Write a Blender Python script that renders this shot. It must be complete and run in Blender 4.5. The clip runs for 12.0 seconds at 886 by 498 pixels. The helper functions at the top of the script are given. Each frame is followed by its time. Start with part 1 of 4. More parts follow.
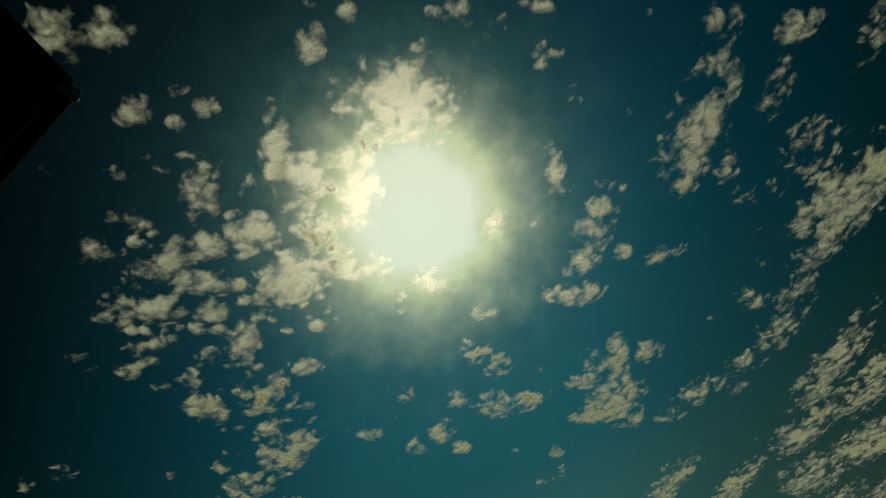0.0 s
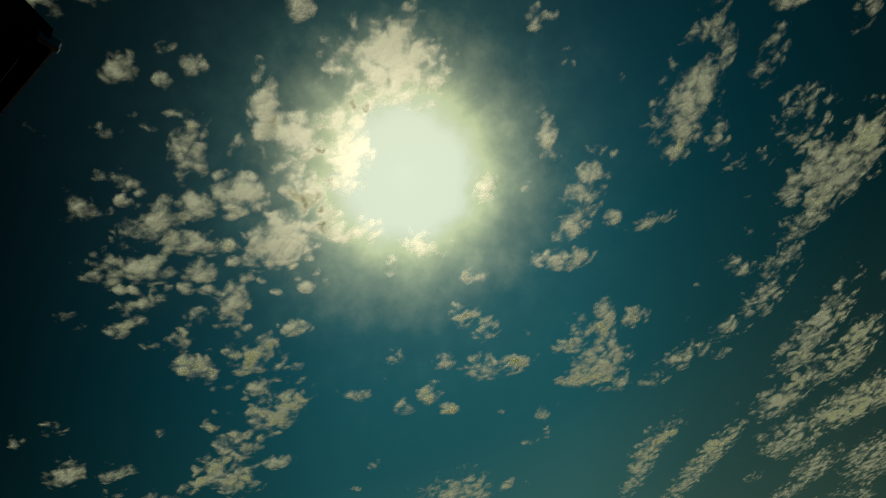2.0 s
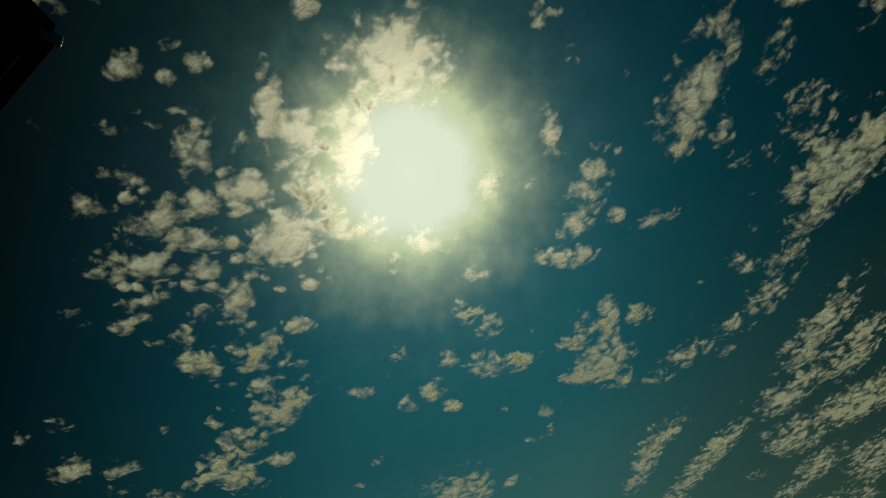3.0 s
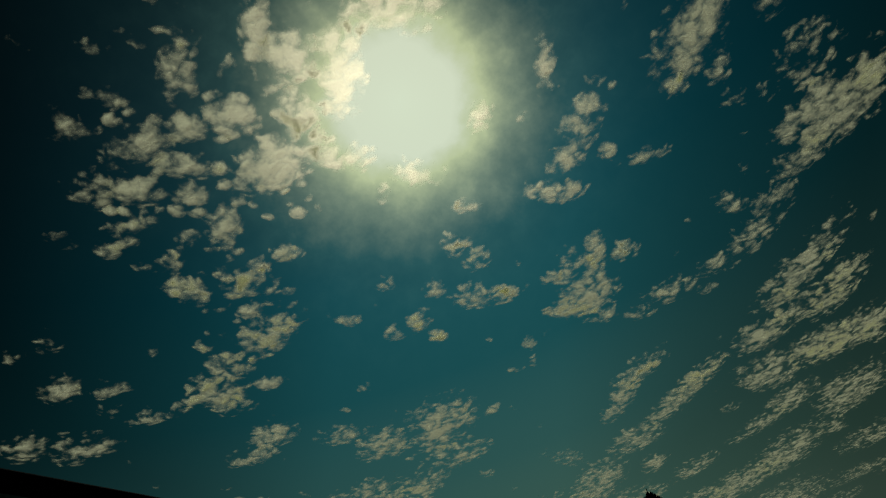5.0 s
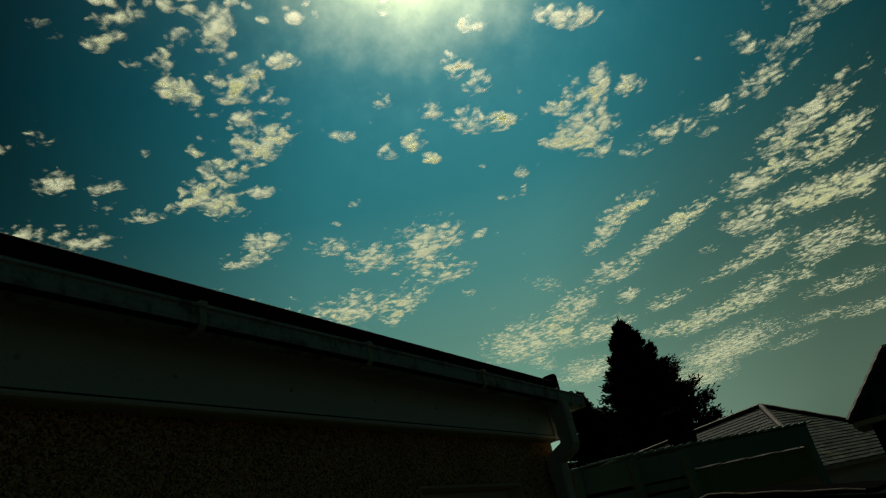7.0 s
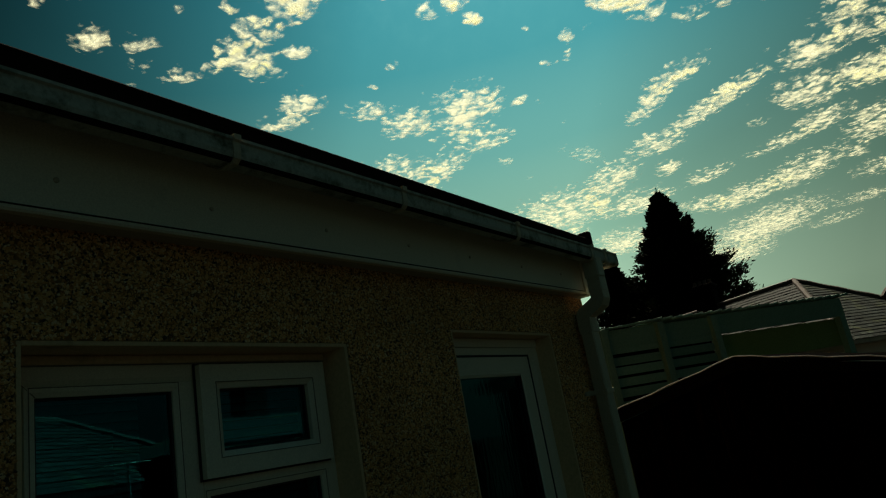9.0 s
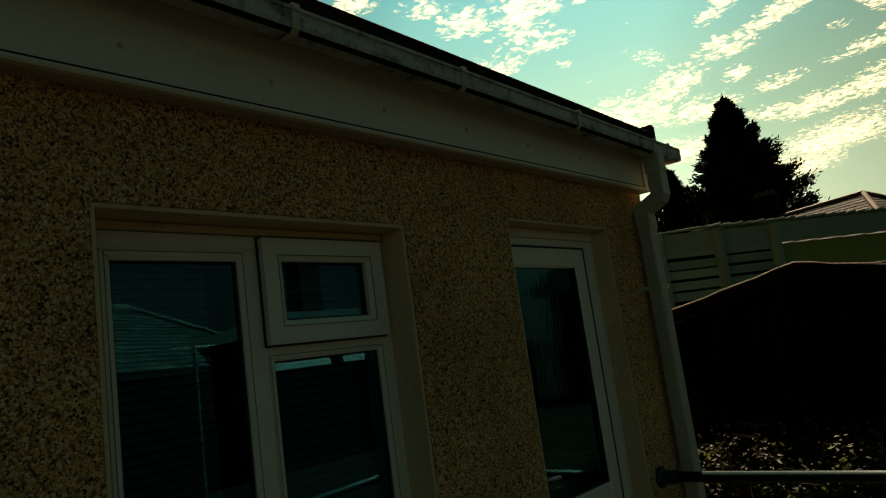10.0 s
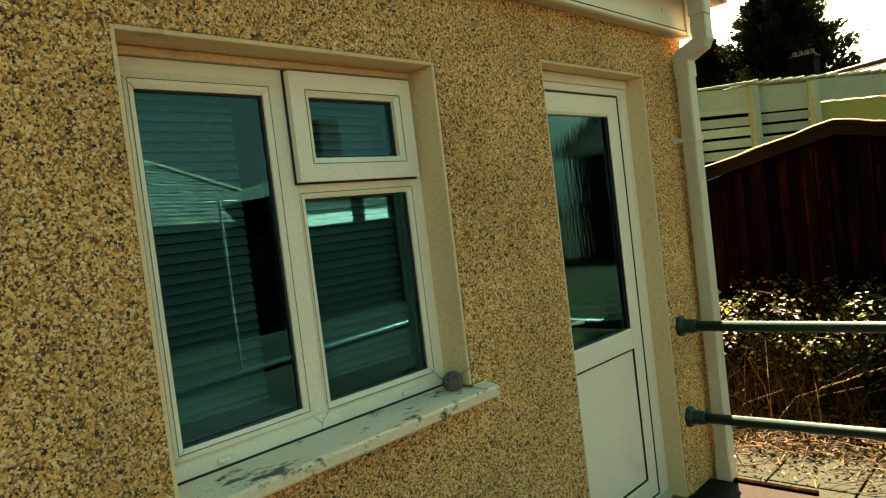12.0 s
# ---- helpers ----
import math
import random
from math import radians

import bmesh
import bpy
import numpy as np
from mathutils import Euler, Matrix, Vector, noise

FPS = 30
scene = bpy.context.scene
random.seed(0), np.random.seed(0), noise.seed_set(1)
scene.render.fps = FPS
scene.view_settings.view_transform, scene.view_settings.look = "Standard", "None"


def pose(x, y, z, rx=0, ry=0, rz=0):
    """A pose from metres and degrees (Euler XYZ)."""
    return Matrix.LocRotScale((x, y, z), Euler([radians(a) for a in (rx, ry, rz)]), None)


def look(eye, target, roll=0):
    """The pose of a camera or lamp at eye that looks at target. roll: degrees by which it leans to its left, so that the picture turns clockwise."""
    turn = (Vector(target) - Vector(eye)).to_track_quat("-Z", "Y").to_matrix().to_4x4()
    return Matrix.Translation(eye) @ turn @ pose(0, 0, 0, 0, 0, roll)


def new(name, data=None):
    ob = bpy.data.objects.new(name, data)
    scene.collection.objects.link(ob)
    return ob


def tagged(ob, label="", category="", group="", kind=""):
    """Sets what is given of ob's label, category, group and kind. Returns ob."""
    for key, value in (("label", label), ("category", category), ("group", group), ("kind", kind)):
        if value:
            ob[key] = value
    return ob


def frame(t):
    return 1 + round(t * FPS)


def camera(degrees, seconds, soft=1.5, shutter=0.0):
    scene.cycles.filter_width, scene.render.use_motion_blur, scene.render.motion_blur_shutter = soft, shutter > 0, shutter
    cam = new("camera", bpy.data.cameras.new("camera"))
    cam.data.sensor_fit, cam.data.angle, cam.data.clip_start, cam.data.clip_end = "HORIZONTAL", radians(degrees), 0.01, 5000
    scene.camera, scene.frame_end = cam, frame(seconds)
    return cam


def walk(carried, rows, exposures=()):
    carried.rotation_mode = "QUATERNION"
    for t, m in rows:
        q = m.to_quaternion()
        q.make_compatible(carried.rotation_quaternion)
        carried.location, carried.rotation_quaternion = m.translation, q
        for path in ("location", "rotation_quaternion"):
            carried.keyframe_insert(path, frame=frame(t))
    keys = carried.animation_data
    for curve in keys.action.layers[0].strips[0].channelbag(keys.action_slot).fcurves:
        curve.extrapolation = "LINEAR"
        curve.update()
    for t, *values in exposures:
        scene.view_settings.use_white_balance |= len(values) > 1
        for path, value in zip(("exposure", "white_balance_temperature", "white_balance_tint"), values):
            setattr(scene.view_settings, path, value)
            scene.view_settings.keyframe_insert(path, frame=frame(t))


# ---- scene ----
cam = camera(65.2, 12.0, soft=1.2)
PATH = [
    (0.0, 1.782, 1.536, 1.749, 141.19, 16.22, 40.89),
    (0.5, 1.78, 1.542, 1.749, 142.0, 16.4, 40.86),
    (1.0, 1.778, 1.547, 1.749, 139.86, 16.48, 40.55),
    (1.5, 1.776, 1.553, 1.749, 138.69, 16.83, 39.83),
    (2.0, 1.774, 1.558, 1.749, 137.84, 16.38, 39.72),
    (2.5, 1.773, 1.564, 1.749, 137.65, 16.11, 39.7),
    (4.3, 1.766, 1.583, 1.749, 137.07, 16.41, 40.88),
    (4.5, 1.765, 1.585, 1.749, 135.33, 16.67, 40.46),
    (5.0, 1.764, 1.591, 1.749, 131.56, 15.8, 38.17),
    (5.5, 1.762, 1.596, 1.749, 127.38, 14.25, 36.24),
    (6.0, 1.711, 1.688, 1.78, 122.96, 12.76, 35.44),
    (6.5, 1.704, 1.664, 1.748, 119.1, 12.31, 34.64),
    (7.0, 1.713, 1.639, 1.723, 116.3, 12.49, 35.2),
    (7.2, 1.73, 1.604, 1.697, 114.57, 12.11, 35.66),
    (8.8, 1.674, 1.688, 1.676, 106.69, 10.05, 36.44),
    (9.0, 1.668, 1.685, 1.664, 105.82, 9.97, 37.44),
    (9.5, 1.65, 1.677, 1.622, 102.83, 8.34, 39.52),
    (10.0, 1.624, 1.69, 1.595, 98.64, 7.73, 41.34),
    (10.5, 1.616, 1.688, 1.578, 95.99, 7.6, 40.63),
    (11.0, 1.602, 1.685, 1.559, 92.89, 6.97, 40.84),
    (11.5, 1.576, 1.699, 1.551, 89.71, 6.8, 42.59),
    (12.0, 1.561, 1.696, 1.533, 87.55, 6.89, 42.94),
]
EXPOSURES = [
    (0.0, 0.05, 6500, 4), (4.3, 0.05, 6500, 4), (5.0, -0.12, 6500, 4), (5.5, -0.05, 6500, 4), (6.0, 0.24, 6500, 5), (6.5, 0.75, 6500, 5), (7.0, 1.27, 6600, 6),
    (8.8, 2.15, 7000, 12), (9.5, 2.5, 7800, 20), (10.0, 3.2, 9000, 30), (10.5, 4.75, 10300, 40),
    (11.0, 5.55, 10800, 45), (11.5, 6.42, 11200, 47), (12.0, 6.95, 11300, 46),
]
walk(cam, [(t, pose(x, y, z, rx, ry, rz)) for t, x, y, z, rx, ry, rz in PATH], EXPOSURES)

# ---- light: a hazy sun among small clouds, and a deep blue sky ----
SUN = Vector((-0.2395, 0.5635, 0.7905)).normalized()
SIDE = Vector((0.725, 0.628, -0.282)).normalized()
lamp = new("sun", bpy.data.lights.new("sun", "SUN"))
lamp.data.energy, lamp.data.angle, lamp.data.color = 0.96, radians(0.6), (1.0, 0.93, 0.78)
lamp.matrix_world = look(SUN * 50, (0, 0, 0))


def link_math(nt, op, a, b=None, c=None, clamp=False):
    n = nt.nodes.new("ShaderNodeMath")
    n.operation, n.use_clamp = op, clamp
    for i, v in enumerate((a, b, c)):
        if v is None:
            continue
        if isinstance(v, (int, float)):
            n.inputs[i].default_value = v
        else:
            nt.links.new(v, n.inputs[i])
    return n.outputs[0]


def link_ramp(nt, fac, stops):
    n = nt.nodes.new("ShaderNodeValToRGB")
    el = n.color_ramp.elements
    while len(el) < len(stops):
        el.new(0.5)
    for e, (p, c) in zip(el, stops):
        e.position, e.color = p, (*c, 1)
    nt.links.new(fac, n.inputs[0])
    return n.outputs[0]


def link_mix(nt, fac, a, b, blend="MIX"):
    n = nt.nodes.new("ShaderNodeMix")
    n.data_type, n.blend_type = "RGBA", blend
    for i, v in ((0, fac), (6, a), (7, b)):
        if isinstance(v, (int, float)):
            n.inputs[i].default_value = v
        elif isinstance(v, tuple):
            n.inputs[i].default_value = (*v, 1)
        else:
            nt.links.new(v, n.inputs[i])
    return n.outputs[2]


def make_world():
    world = bpy.data.worlds.new("sky")
    scene.world = world
    world.use_nodes = True
    nt = world.node_tree
    nt.nodes.clear()
    out = nt.nodes.new("ShaderNodeOutputWorld")
    back = nt.nodes.new("ShaderNodeBackground")
    sky = nt.nodes.new("ShaderNodeTexSky")
    sky.sky_type, sky.sun_disc = "NISHITA", False
    sky.sun_elevation = math.asin(SUN.z)
    sky.sun_rotation = math.atan2(SUN.x, SUN.y)
    sky.dust_density, sky.ozone_density = 0.6, 3.0
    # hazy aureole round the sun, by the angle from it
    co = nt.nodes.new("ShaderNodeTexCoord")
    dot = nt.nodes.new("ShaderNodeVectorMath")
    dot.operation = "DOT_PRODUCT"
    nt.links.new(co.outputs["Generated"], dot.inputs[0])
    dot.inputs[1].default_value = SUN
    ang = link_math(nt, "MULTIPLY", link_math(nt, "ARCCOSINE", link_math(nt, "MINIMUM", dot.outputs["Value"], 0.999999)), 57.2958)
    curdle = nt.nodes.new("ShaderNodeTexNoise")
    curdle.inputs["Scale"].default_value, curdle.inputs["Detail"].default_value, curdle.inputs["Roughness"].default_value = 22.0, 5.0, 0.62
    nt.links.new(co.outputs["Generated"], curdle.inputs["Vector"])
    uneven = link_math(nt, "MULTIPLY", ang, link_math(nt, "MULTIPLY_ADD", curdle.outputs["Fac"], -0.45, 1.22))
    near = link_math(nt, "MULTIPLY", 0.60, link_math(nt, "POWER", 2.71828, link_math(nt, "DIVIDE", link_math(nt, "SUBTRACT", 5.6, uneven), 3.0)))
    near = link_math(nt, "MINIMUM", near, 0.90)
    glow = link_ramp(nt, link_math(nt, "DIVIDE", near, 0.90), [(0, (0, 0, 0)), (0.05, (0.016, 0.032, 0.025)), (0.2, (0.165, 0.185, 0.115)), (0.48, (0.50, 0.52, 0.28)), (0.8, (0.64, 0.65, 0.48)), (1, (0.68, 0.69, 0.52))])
    # deep blue overhead, paler towards the horizon, and darker away from the sun
    split = nt.nodes.new("ShaderNodeSeparateXYZ")
    nt.links.new(co.outputs["Generated"], split.inputs[0])
    height = link_ramp(nt, split.outputs["Z"], SKY_BY_HEIGHT)
    away = link_ramp(nt, link_math(nt, "DIVIDE", ang, 120.0), [(0.14, (1, 1, 1)), (0.21, (0.72,) * 3), (0.29, (0.42, 0.44, 0.44)), (0.40, (0.34, 0.37, 0.37)), (0.58, (0.06, 0.073, 0.085)), (1.0, (0.025, 0.031, 0.038))])
    base = link_mix(nt, 1.0, height, away, "MULTIPLY")
    # clearest below the sun; a lens-like falloff to either side is painted in
    aside = nt.nodes.new("ShaderNodeVectorMath")
    aside.operation = "DOT_PRODUCT"
    nt.links.new(co.outputs["Generated"], aside.inputs[0])
    aside.inputs[1].default_value = SIDE
    flank = link_ramp(nt, link_math(nt, "MULTIPLY_ADD", aside.outputs["Value"], 0.5, 0.5), [(0.0, (0.05,) * 3), (0.22, (0.13,) * 3), (0.34, (0.60,) * 3), (0.44, (1.0,) * 3), (0.60, (1.0,) * 3), (0.68, (0.66,) * 3), (0.77, (0.36,) * 3), (1.0, (0.06,) * 3)])
    air = link_mix(nt, 1.0, sky.outputs["Color"], (0.0004, 0.0010, 0.0008), "MULTIPLY")
    base = link_mix(nt, 1.0, link_mix(nt, 1.0, base, air, "ADD"), flank, "MULTIPLY")
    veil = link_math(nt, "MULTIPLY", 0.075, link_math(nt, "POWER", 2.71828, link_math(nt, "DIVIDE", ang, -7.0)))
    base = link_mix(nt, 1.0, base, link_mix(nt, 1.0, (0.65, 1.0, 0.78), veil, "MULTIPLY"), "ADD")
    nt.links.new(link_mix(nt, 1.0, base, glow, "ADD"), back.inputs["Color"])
    nt.links.new(back.outputs[0], out.inputs[0])


SKY_BY_HEIGHT = [(0.0, (0.36, 0.50, 0.35)), (0.12, (0.29, 0.43, 0.31)), (0.25, (0.128, 0.255, 0.192)), (0.38, (0.046, 0.148, 0.138)), (0.50, (0.010, 0.084, 0.098)), (0.64, (0.0, 0.050, 0.070)), (0.80, (0.0, 0.024, 0.038)), (1.0, (0.0, 0.006, 0.009))]
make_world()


# ---- materials ----
def material(name):
    m = bpy.data.materials.new(name)
    m.use_nodes = True
    nt = m.node_tree
    return m, nt, nt.nodes["Principled BSDF"]


def texture(nt, kind, scale, detail=4.0, rough=0.6, coords="Object", stretch=None):
    co = nt.nodes.new("ShaderNodeTexCoord")
    vec = co.outputs[coords]
    if stretch:
        mp = nt.nodes.new("ShaderNodeMapping")
        mp.inputs["Scale"].default_value = stretch
        nt.links.new(vec, mp.inputs[0])
        vec = mp.outputs[0]
    n = nt.nodes.new("ShaderNodeTexNoise" if kind == "noise" else "ShaderNodeTexVoronoi")
    n.inputs["Scale"].default_value = scale
    if kind == "noise":
        n.inputs["Detail"].default_value, n.inputs["Roughness"].default_value = detail, rough
    nt.links.new(vec, n.inputs["Vector"])
    return n.outputs["Fac" if kind == "noise" else "Distance"]


def bump(nt, bsdf, height, strength=0.3, distance=0.01):
    n = nt.nodes.new("ShaderNodeBump")
    n.inputs["Strength"].default_value, n.inputs["Distance"].default_value = strength, distance
    nt.links.new(height, n.inputs["Height"])
    nt.links.new(n.outputs[0], bsdf.inputs["Normal"])


def surface(name, a, b, scale=8.0, rough=0.7, fine=120.0, relief=0.15, metal=0.0, stretch=None, dirt=None, dirt_scale=3.0, dirt_edge=(0.55, 0.72), random_by=None, spread=0.25, spec=0.3):
    """Two tones at a large scale, grain at a fine one, an optional third tone for dirt."""
    m, nt, bs = material(name)
    col = link_mix(nt, texture(nt, "noise", scale, stretch=stretch), a, b)
    grain = texture(nt, "noise", fine, 3.0)
    col = link_mix(nt, 0.35, col, link_ramp(nt, grain, [(0.3, tuple(0.7 * v for v in a)), (0.7, tuple(min(1, 1.2 * v) for v in b))]))
    if dirt:
        mask = link_ramp(nt, texture(nt, "noise", dirt_scale, 6.0, 0.7, stretch=stretch), [(dirt_edge[0], (0, 0, 0)), (dirt_edge[1], (1, 1, 1))])
        col = link_mix(nt, mask, col, dirt)
    if random_by:
        src = nt.nodes.new("ShaderNodeObjectInfo" if random_by == "object" else "ShaderNodeNewGeometry").outputs["Random" if random_by == "object" else "Random Per Island"]
        col = link_mix(nt, 1.0, col, link_ramp(nt, src, [(0, (1 - spread,) * 3), (1, (1.0,) * 3)]), "MULTIPLY")
    nt.links.new(col, bs.inputs["Base Color"])
    bs.inputs["Roughness"].default_value, bs.inputs["Metallic"].default_value = rough, metal
    bs.inputs["Specular IOR Level"].default_value = spec
    bump(nt, bs, grain, relief, 0.004)
    return m


def pebble_material():
    m, nt, bs = material("pebbledash_chips")
    rnd = nt.nodes.new("ShaderNodeNewGeometry").outputs["Random Per Island"]
    col = link_ramp(nt, rnd, [(0.0, (0.008, 0.005, 0.003)), (0.09, (0.06, 0.025, 0.010)), (0.22, (0.46, 0.18, 0.045)), (0.50, (0.88, 0.41, 0.12)), (0.82, (0.97, 0.58, 0.24)), (1.0, (0.98, 0.78, 0.50))])
    big = link_ramp(nt, texture(nt, "noise", 2.2, 4.0), [(0.3, (0.72, 0.70, 0.66)), (0.7, (1.0, 1.0, 1.0))])
    nt.links.new(link_mix(nt, 1.0, col, big, "MULTIPLY"), bs.inputs["Base Color"])
    bs.inputs["Roughness"].default_value = 0.65
    return m


def cloud_material():
    m, nt, bs = material("cloud_vapour")
    nt.nodes.remove(bs)
    out = nt.nodes["Material Output"]
    pos = nt.nodes.new("ShaderNodeNewGeometry").outputs["Position"]
    att = nt.nodes.new("ShaderNodeAttribute")
    att.attribute_name = "vapour"

    def noise_of(scale, detail, rough, warp=0.0):
        n = nt.nodes.new("ShaderNodeTexNoise")
        n.inputs["Scale"].default_value, n.inputs["Detail"].default_value, n.inputs["Roughness"].default_value = scale, detail, rough
        n.inputs["Distortion"].default_value = warp
        nt.links.new(pos, n.inputs["Vector"])
        return n.outputs["Fac"]

    puff = nt.nodes.new("ShaderNodeTexVoronoi")
    puff.feature, puff.inputs["Scale"].default_value = "SMOOTH_F1", 0.052
    puff.inputs["Smoothness"].default_value = 0.35
    wob = nt.nodes.new("ShaderNodeTexNoise")
    wob.inputs["Scale"].default_value, wob.inputs["Detail"].default_value = 0.035, 4.0
    nt.links.new(pos, wob.inputs["Vector"])
    bend, moved = nt.nodes.new("ShaderNodeVectorMath"), nt.nodes.new("ShaderNodeVectorMath")
    bend.operation, moved.operation = "SCALE", "ADD"
    bend.inputs["Scale"].default_value = 55.0
    nt.links.new(wob.outputs["Color"], bend.inputs[0])
    nt.links.new(pos, moved.inputs[0])
    nt.links.new(bend.outputs[0], moved.inputs[1])
    nt.links.new(moved.outputs[0], puff.inputs["Vector"])
    large, fine = noise_of(0.026, 3.0, 0.55), noise_of(0.085, 5.0, 0.60, 0.5)
    v = link_math(nt, "MULTIPLY_ADD", link_math(nt, "SUBTRACT", large, 0.5), 1.7, att.outputs["Fac"])
    v = link_math(nt, "MULTIPLY_ADD", link_math(nt, "SUBTRACT", fine, 0.5), 1.15, v)
    v = link_math(nt, "MULTIPLY_ADD", link_math(nt, "SUBTRACT", 0.42, puff.outputs["Distance"]), 1.35, v)
    thick = nt.nodes.new("ShaderNodeMapRange")
    thick.interpolation_type = "SMOOTHSTEP"
    for i, x in ((1, 0.05), (2, 1.15), (3, 0.0), (4, 0.95)):
        thick.inputs[i].default_value = x
    nt.links.new(v, thick.inputs[0])
    through_light = nt.nodes.new("ShaderNodeBsdfTranslucent")
    underside = nt.nodes.new("ShaderNodeBsdfDiffuse")
    through_light.inputs["Color"].default_value = (0.94, 0.97, 0.72, 1)
    underside.inputs["Color"].default_value = (0.85, 0.82, 0.74, 1)
    relief = nt.nodes.new("ShaderNodeBump")
    relief.inputs["Strength"].default_value, relief.inputs["Distance"].default_value = 0.42, 6.0
    nt.links.new(v, relief.inputs["Height"])
    nt.links.new(relief.outputs[0], through_light.inputs["Normal"])
    both, veil, clear = (nt.nodes.new("ShaderNodeMixShader"), nt.nodes.new("ShaderNodeMixShader"), nt.nodes.new("ShaderNodeBsdfTransparent"))
    both.inputs[0].default_value = 0.05
    # droplets throw light on, close to the way it came
    ahead, body = nt.nodes.new("ShaderNodeBsdfRefraction"), nt.nodes.new("ShaderNodeMixShader")
    ahead.inputs["Roughness"].default_value, ahead.inputs["IOR"].default_value = 0.72, 1.30
    ahead.inputs["Color"].default_value = (0.98, 0.93, 0.78, 1)
    body.inputs[0].default_value = 0.06
    toward = nt.nodes.new("ShaderNodeCombineXYZ")
    for k in range(3):
        toward.inputs[k].default_value = -SUN[k]
    nt.links.new(toward.outputs[0], ahead.inputs["Normal"])
    nt.links.new(through_light.outputs[0], body.inputs[1])
    nt.links.new(ahead.outputs[0], body.inputs[2])
    nt.links.new(body.outputs[0], both.inputs[1])
    nt.links.new(underside.outputs[0], both.inputs[2])
    nt.links.new(thick.outputs[0], veil.inputs[0])
    nt.links.new(clear.outputs[0], veil.inputs[1])
    nt.links.new(both.outputs[0], veil.inputs[2])
    nt.links.new(veil.outputs[0], out.inputs[0])
    return m


def clear_material():
    m, nt, bs = material("pane_back")
    nt.nodes.remove(bs)
    nt.links.new(nt.nodes.new("ShaderNodeBsdfTransparent").outputs[0], nt.nodes["Material Output"].inputs[0])
    return m


PANE_BACK = clear_material()


def glass_material(name, tint, ior, ripple=0.0, coat=(1, 1, 1)):
    """A pane: clear with a slight tint, with the mirror image that its index gives."""
    m, nt, bs = material(name)
    nt.nodes.remove(bs)
    clear, gloss, mix, fres = (nt.nodes.new("ShaderNode" + k) for k in ("BsdfTransparent", "BsdfGlossy", "MixShader", "Fresnel"))
    clear.inputs[0].default_value = (*tint, 1)
    gloss.inputs["Color"].default_value = (*coat, 1)
    gloss.inputs["Roughness"].default_value = 0.0 if not ripple else 0.05
    fres.inputs[0].default_value = ior
    if ripple:
        b = nt.nodes.new("ShaderNodeBump")
        b.inputs["Strength"].default_value, b.inputs["Distance"].default_value = ripple, 0.01
        nt.links.new(texture(nt, "noise", 38.0, 2.0, 0.5, stretch=(1, 1.6, 0.22)), b.inputs["Height"])
        nt.links.new(b.outputs[0], gloss.inputs["Normal"])
    nt.links.new(fres.outputs[0], mix.inputs[0])
    nt.links.new(clear.outputs[0], mix.inputs[1])
    nt.links.new(gloss.outputs[0], mix.inputs[2])
    nt.links.new(mix.outputs[0], nt.nodes["Material Output"].inputs[0])
    return m


PEBBLE = pebble_material()
CLOUD = cloud_material()
MORTAR = surface("render_bed", (0.16, 0.085, 0.034), (0.34, 0.20, 0.085), 40, 0.9, 60, 0.6)
REVEAL = surface("painted_reveal", (0.66, 0.45, 0.25), (0.76, 0.54, 0.32), 3, 0.75, 90, 0.25, dirt=(0.20, 0.15, 0.08), dirt_scale=5, dirt_edge=(0.62, 0.85))
UPVC = surface("white_plastic", (0.70, 0.65, 0.50), (0.78, 0.73, 0.58), 4, 0.35, 200, 0.03, dirt=(0.46, 0.45, 0.36), dirt_scale=2.5, dirt_edge=(0.58, 0.9))
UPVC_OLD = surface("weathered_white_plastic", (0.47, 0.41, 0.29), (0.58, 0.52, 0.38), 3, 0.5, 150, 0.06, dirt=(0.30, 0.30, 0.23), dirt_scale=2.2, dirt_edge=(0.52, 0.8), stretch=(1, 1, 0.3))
GUTTER = surface("mossy_grey_gutter", (0.40, 0.41, 0.34), (0.52, 0.53, 0.45), 5, 0.6, 90, 0.3, dirt=(0.10, 0.11, 0.06), dirt_scale=9, dirt_edge=(0.48, 0.66))
SEAM = surface("joint_shadow_line", (0.16, 0.14, 0.10), (0.24, 0.21, 0.15), 20, 0.8)
SEAL = surface("black_rubber_and_gaps", (0.012, 0.012, 0.012), (0.02, 0.02, 0.02), 20, 0.6)
FELT = surface("black_roofing_felt", (0.004, 0.004, 0.004), (0.009, 0.009, 0.0085), 3, 0.9, 250, 0.5, spec=0.01)
FELT_SHINY = surface("worn_glossy_felt", (0.002, 0.002, 0.002), (0.006, 0.006, 0.005), 4, 0.8, 120, 0.5, spec=0.0)
LINE_BLACK = surface("mottled_black", (0.006, 0.007, 0.005), (0.02, 0.022, 0.016), 30, 0.9, spec=0.02)
STRIP = surface("pale_metal_strip", (0.35, 0.35, 0.32), (0.5, 0.5, 0.46), 6, 0.4, 60, 0.2)
SILL = surface("stained_sill_paint", (0.60, 0.48, 0.32), (0.70, 0.57, 0.40), 5, 0.6, 90, 0.2, dirt=(0.05, 0.05, 0.04), dirt_scale=13, dirt_edge=(0.56, 0.63), stretch=(1.6, 0.7, 1))
BLIND = surface("blind_slat", (0.09, 0.42, 0.42), (0.12, 0.50, 0.50), 4, 0.5, 60, 0.05, random_by="object", spread=0.2)
# Near-black tone puts the unlit room's darkness into its colour.
ROOM = surface("room_gloom_colour", (0.015, 0.015, 0.015), (0.025, 0.025, 0.024), 2, 0.9, spec=0.04)
PANE = glass_material("window_glass", (0.03, 0.72, 0.78), 2.15, 0.0, (0.05, 0.78, 1.0))
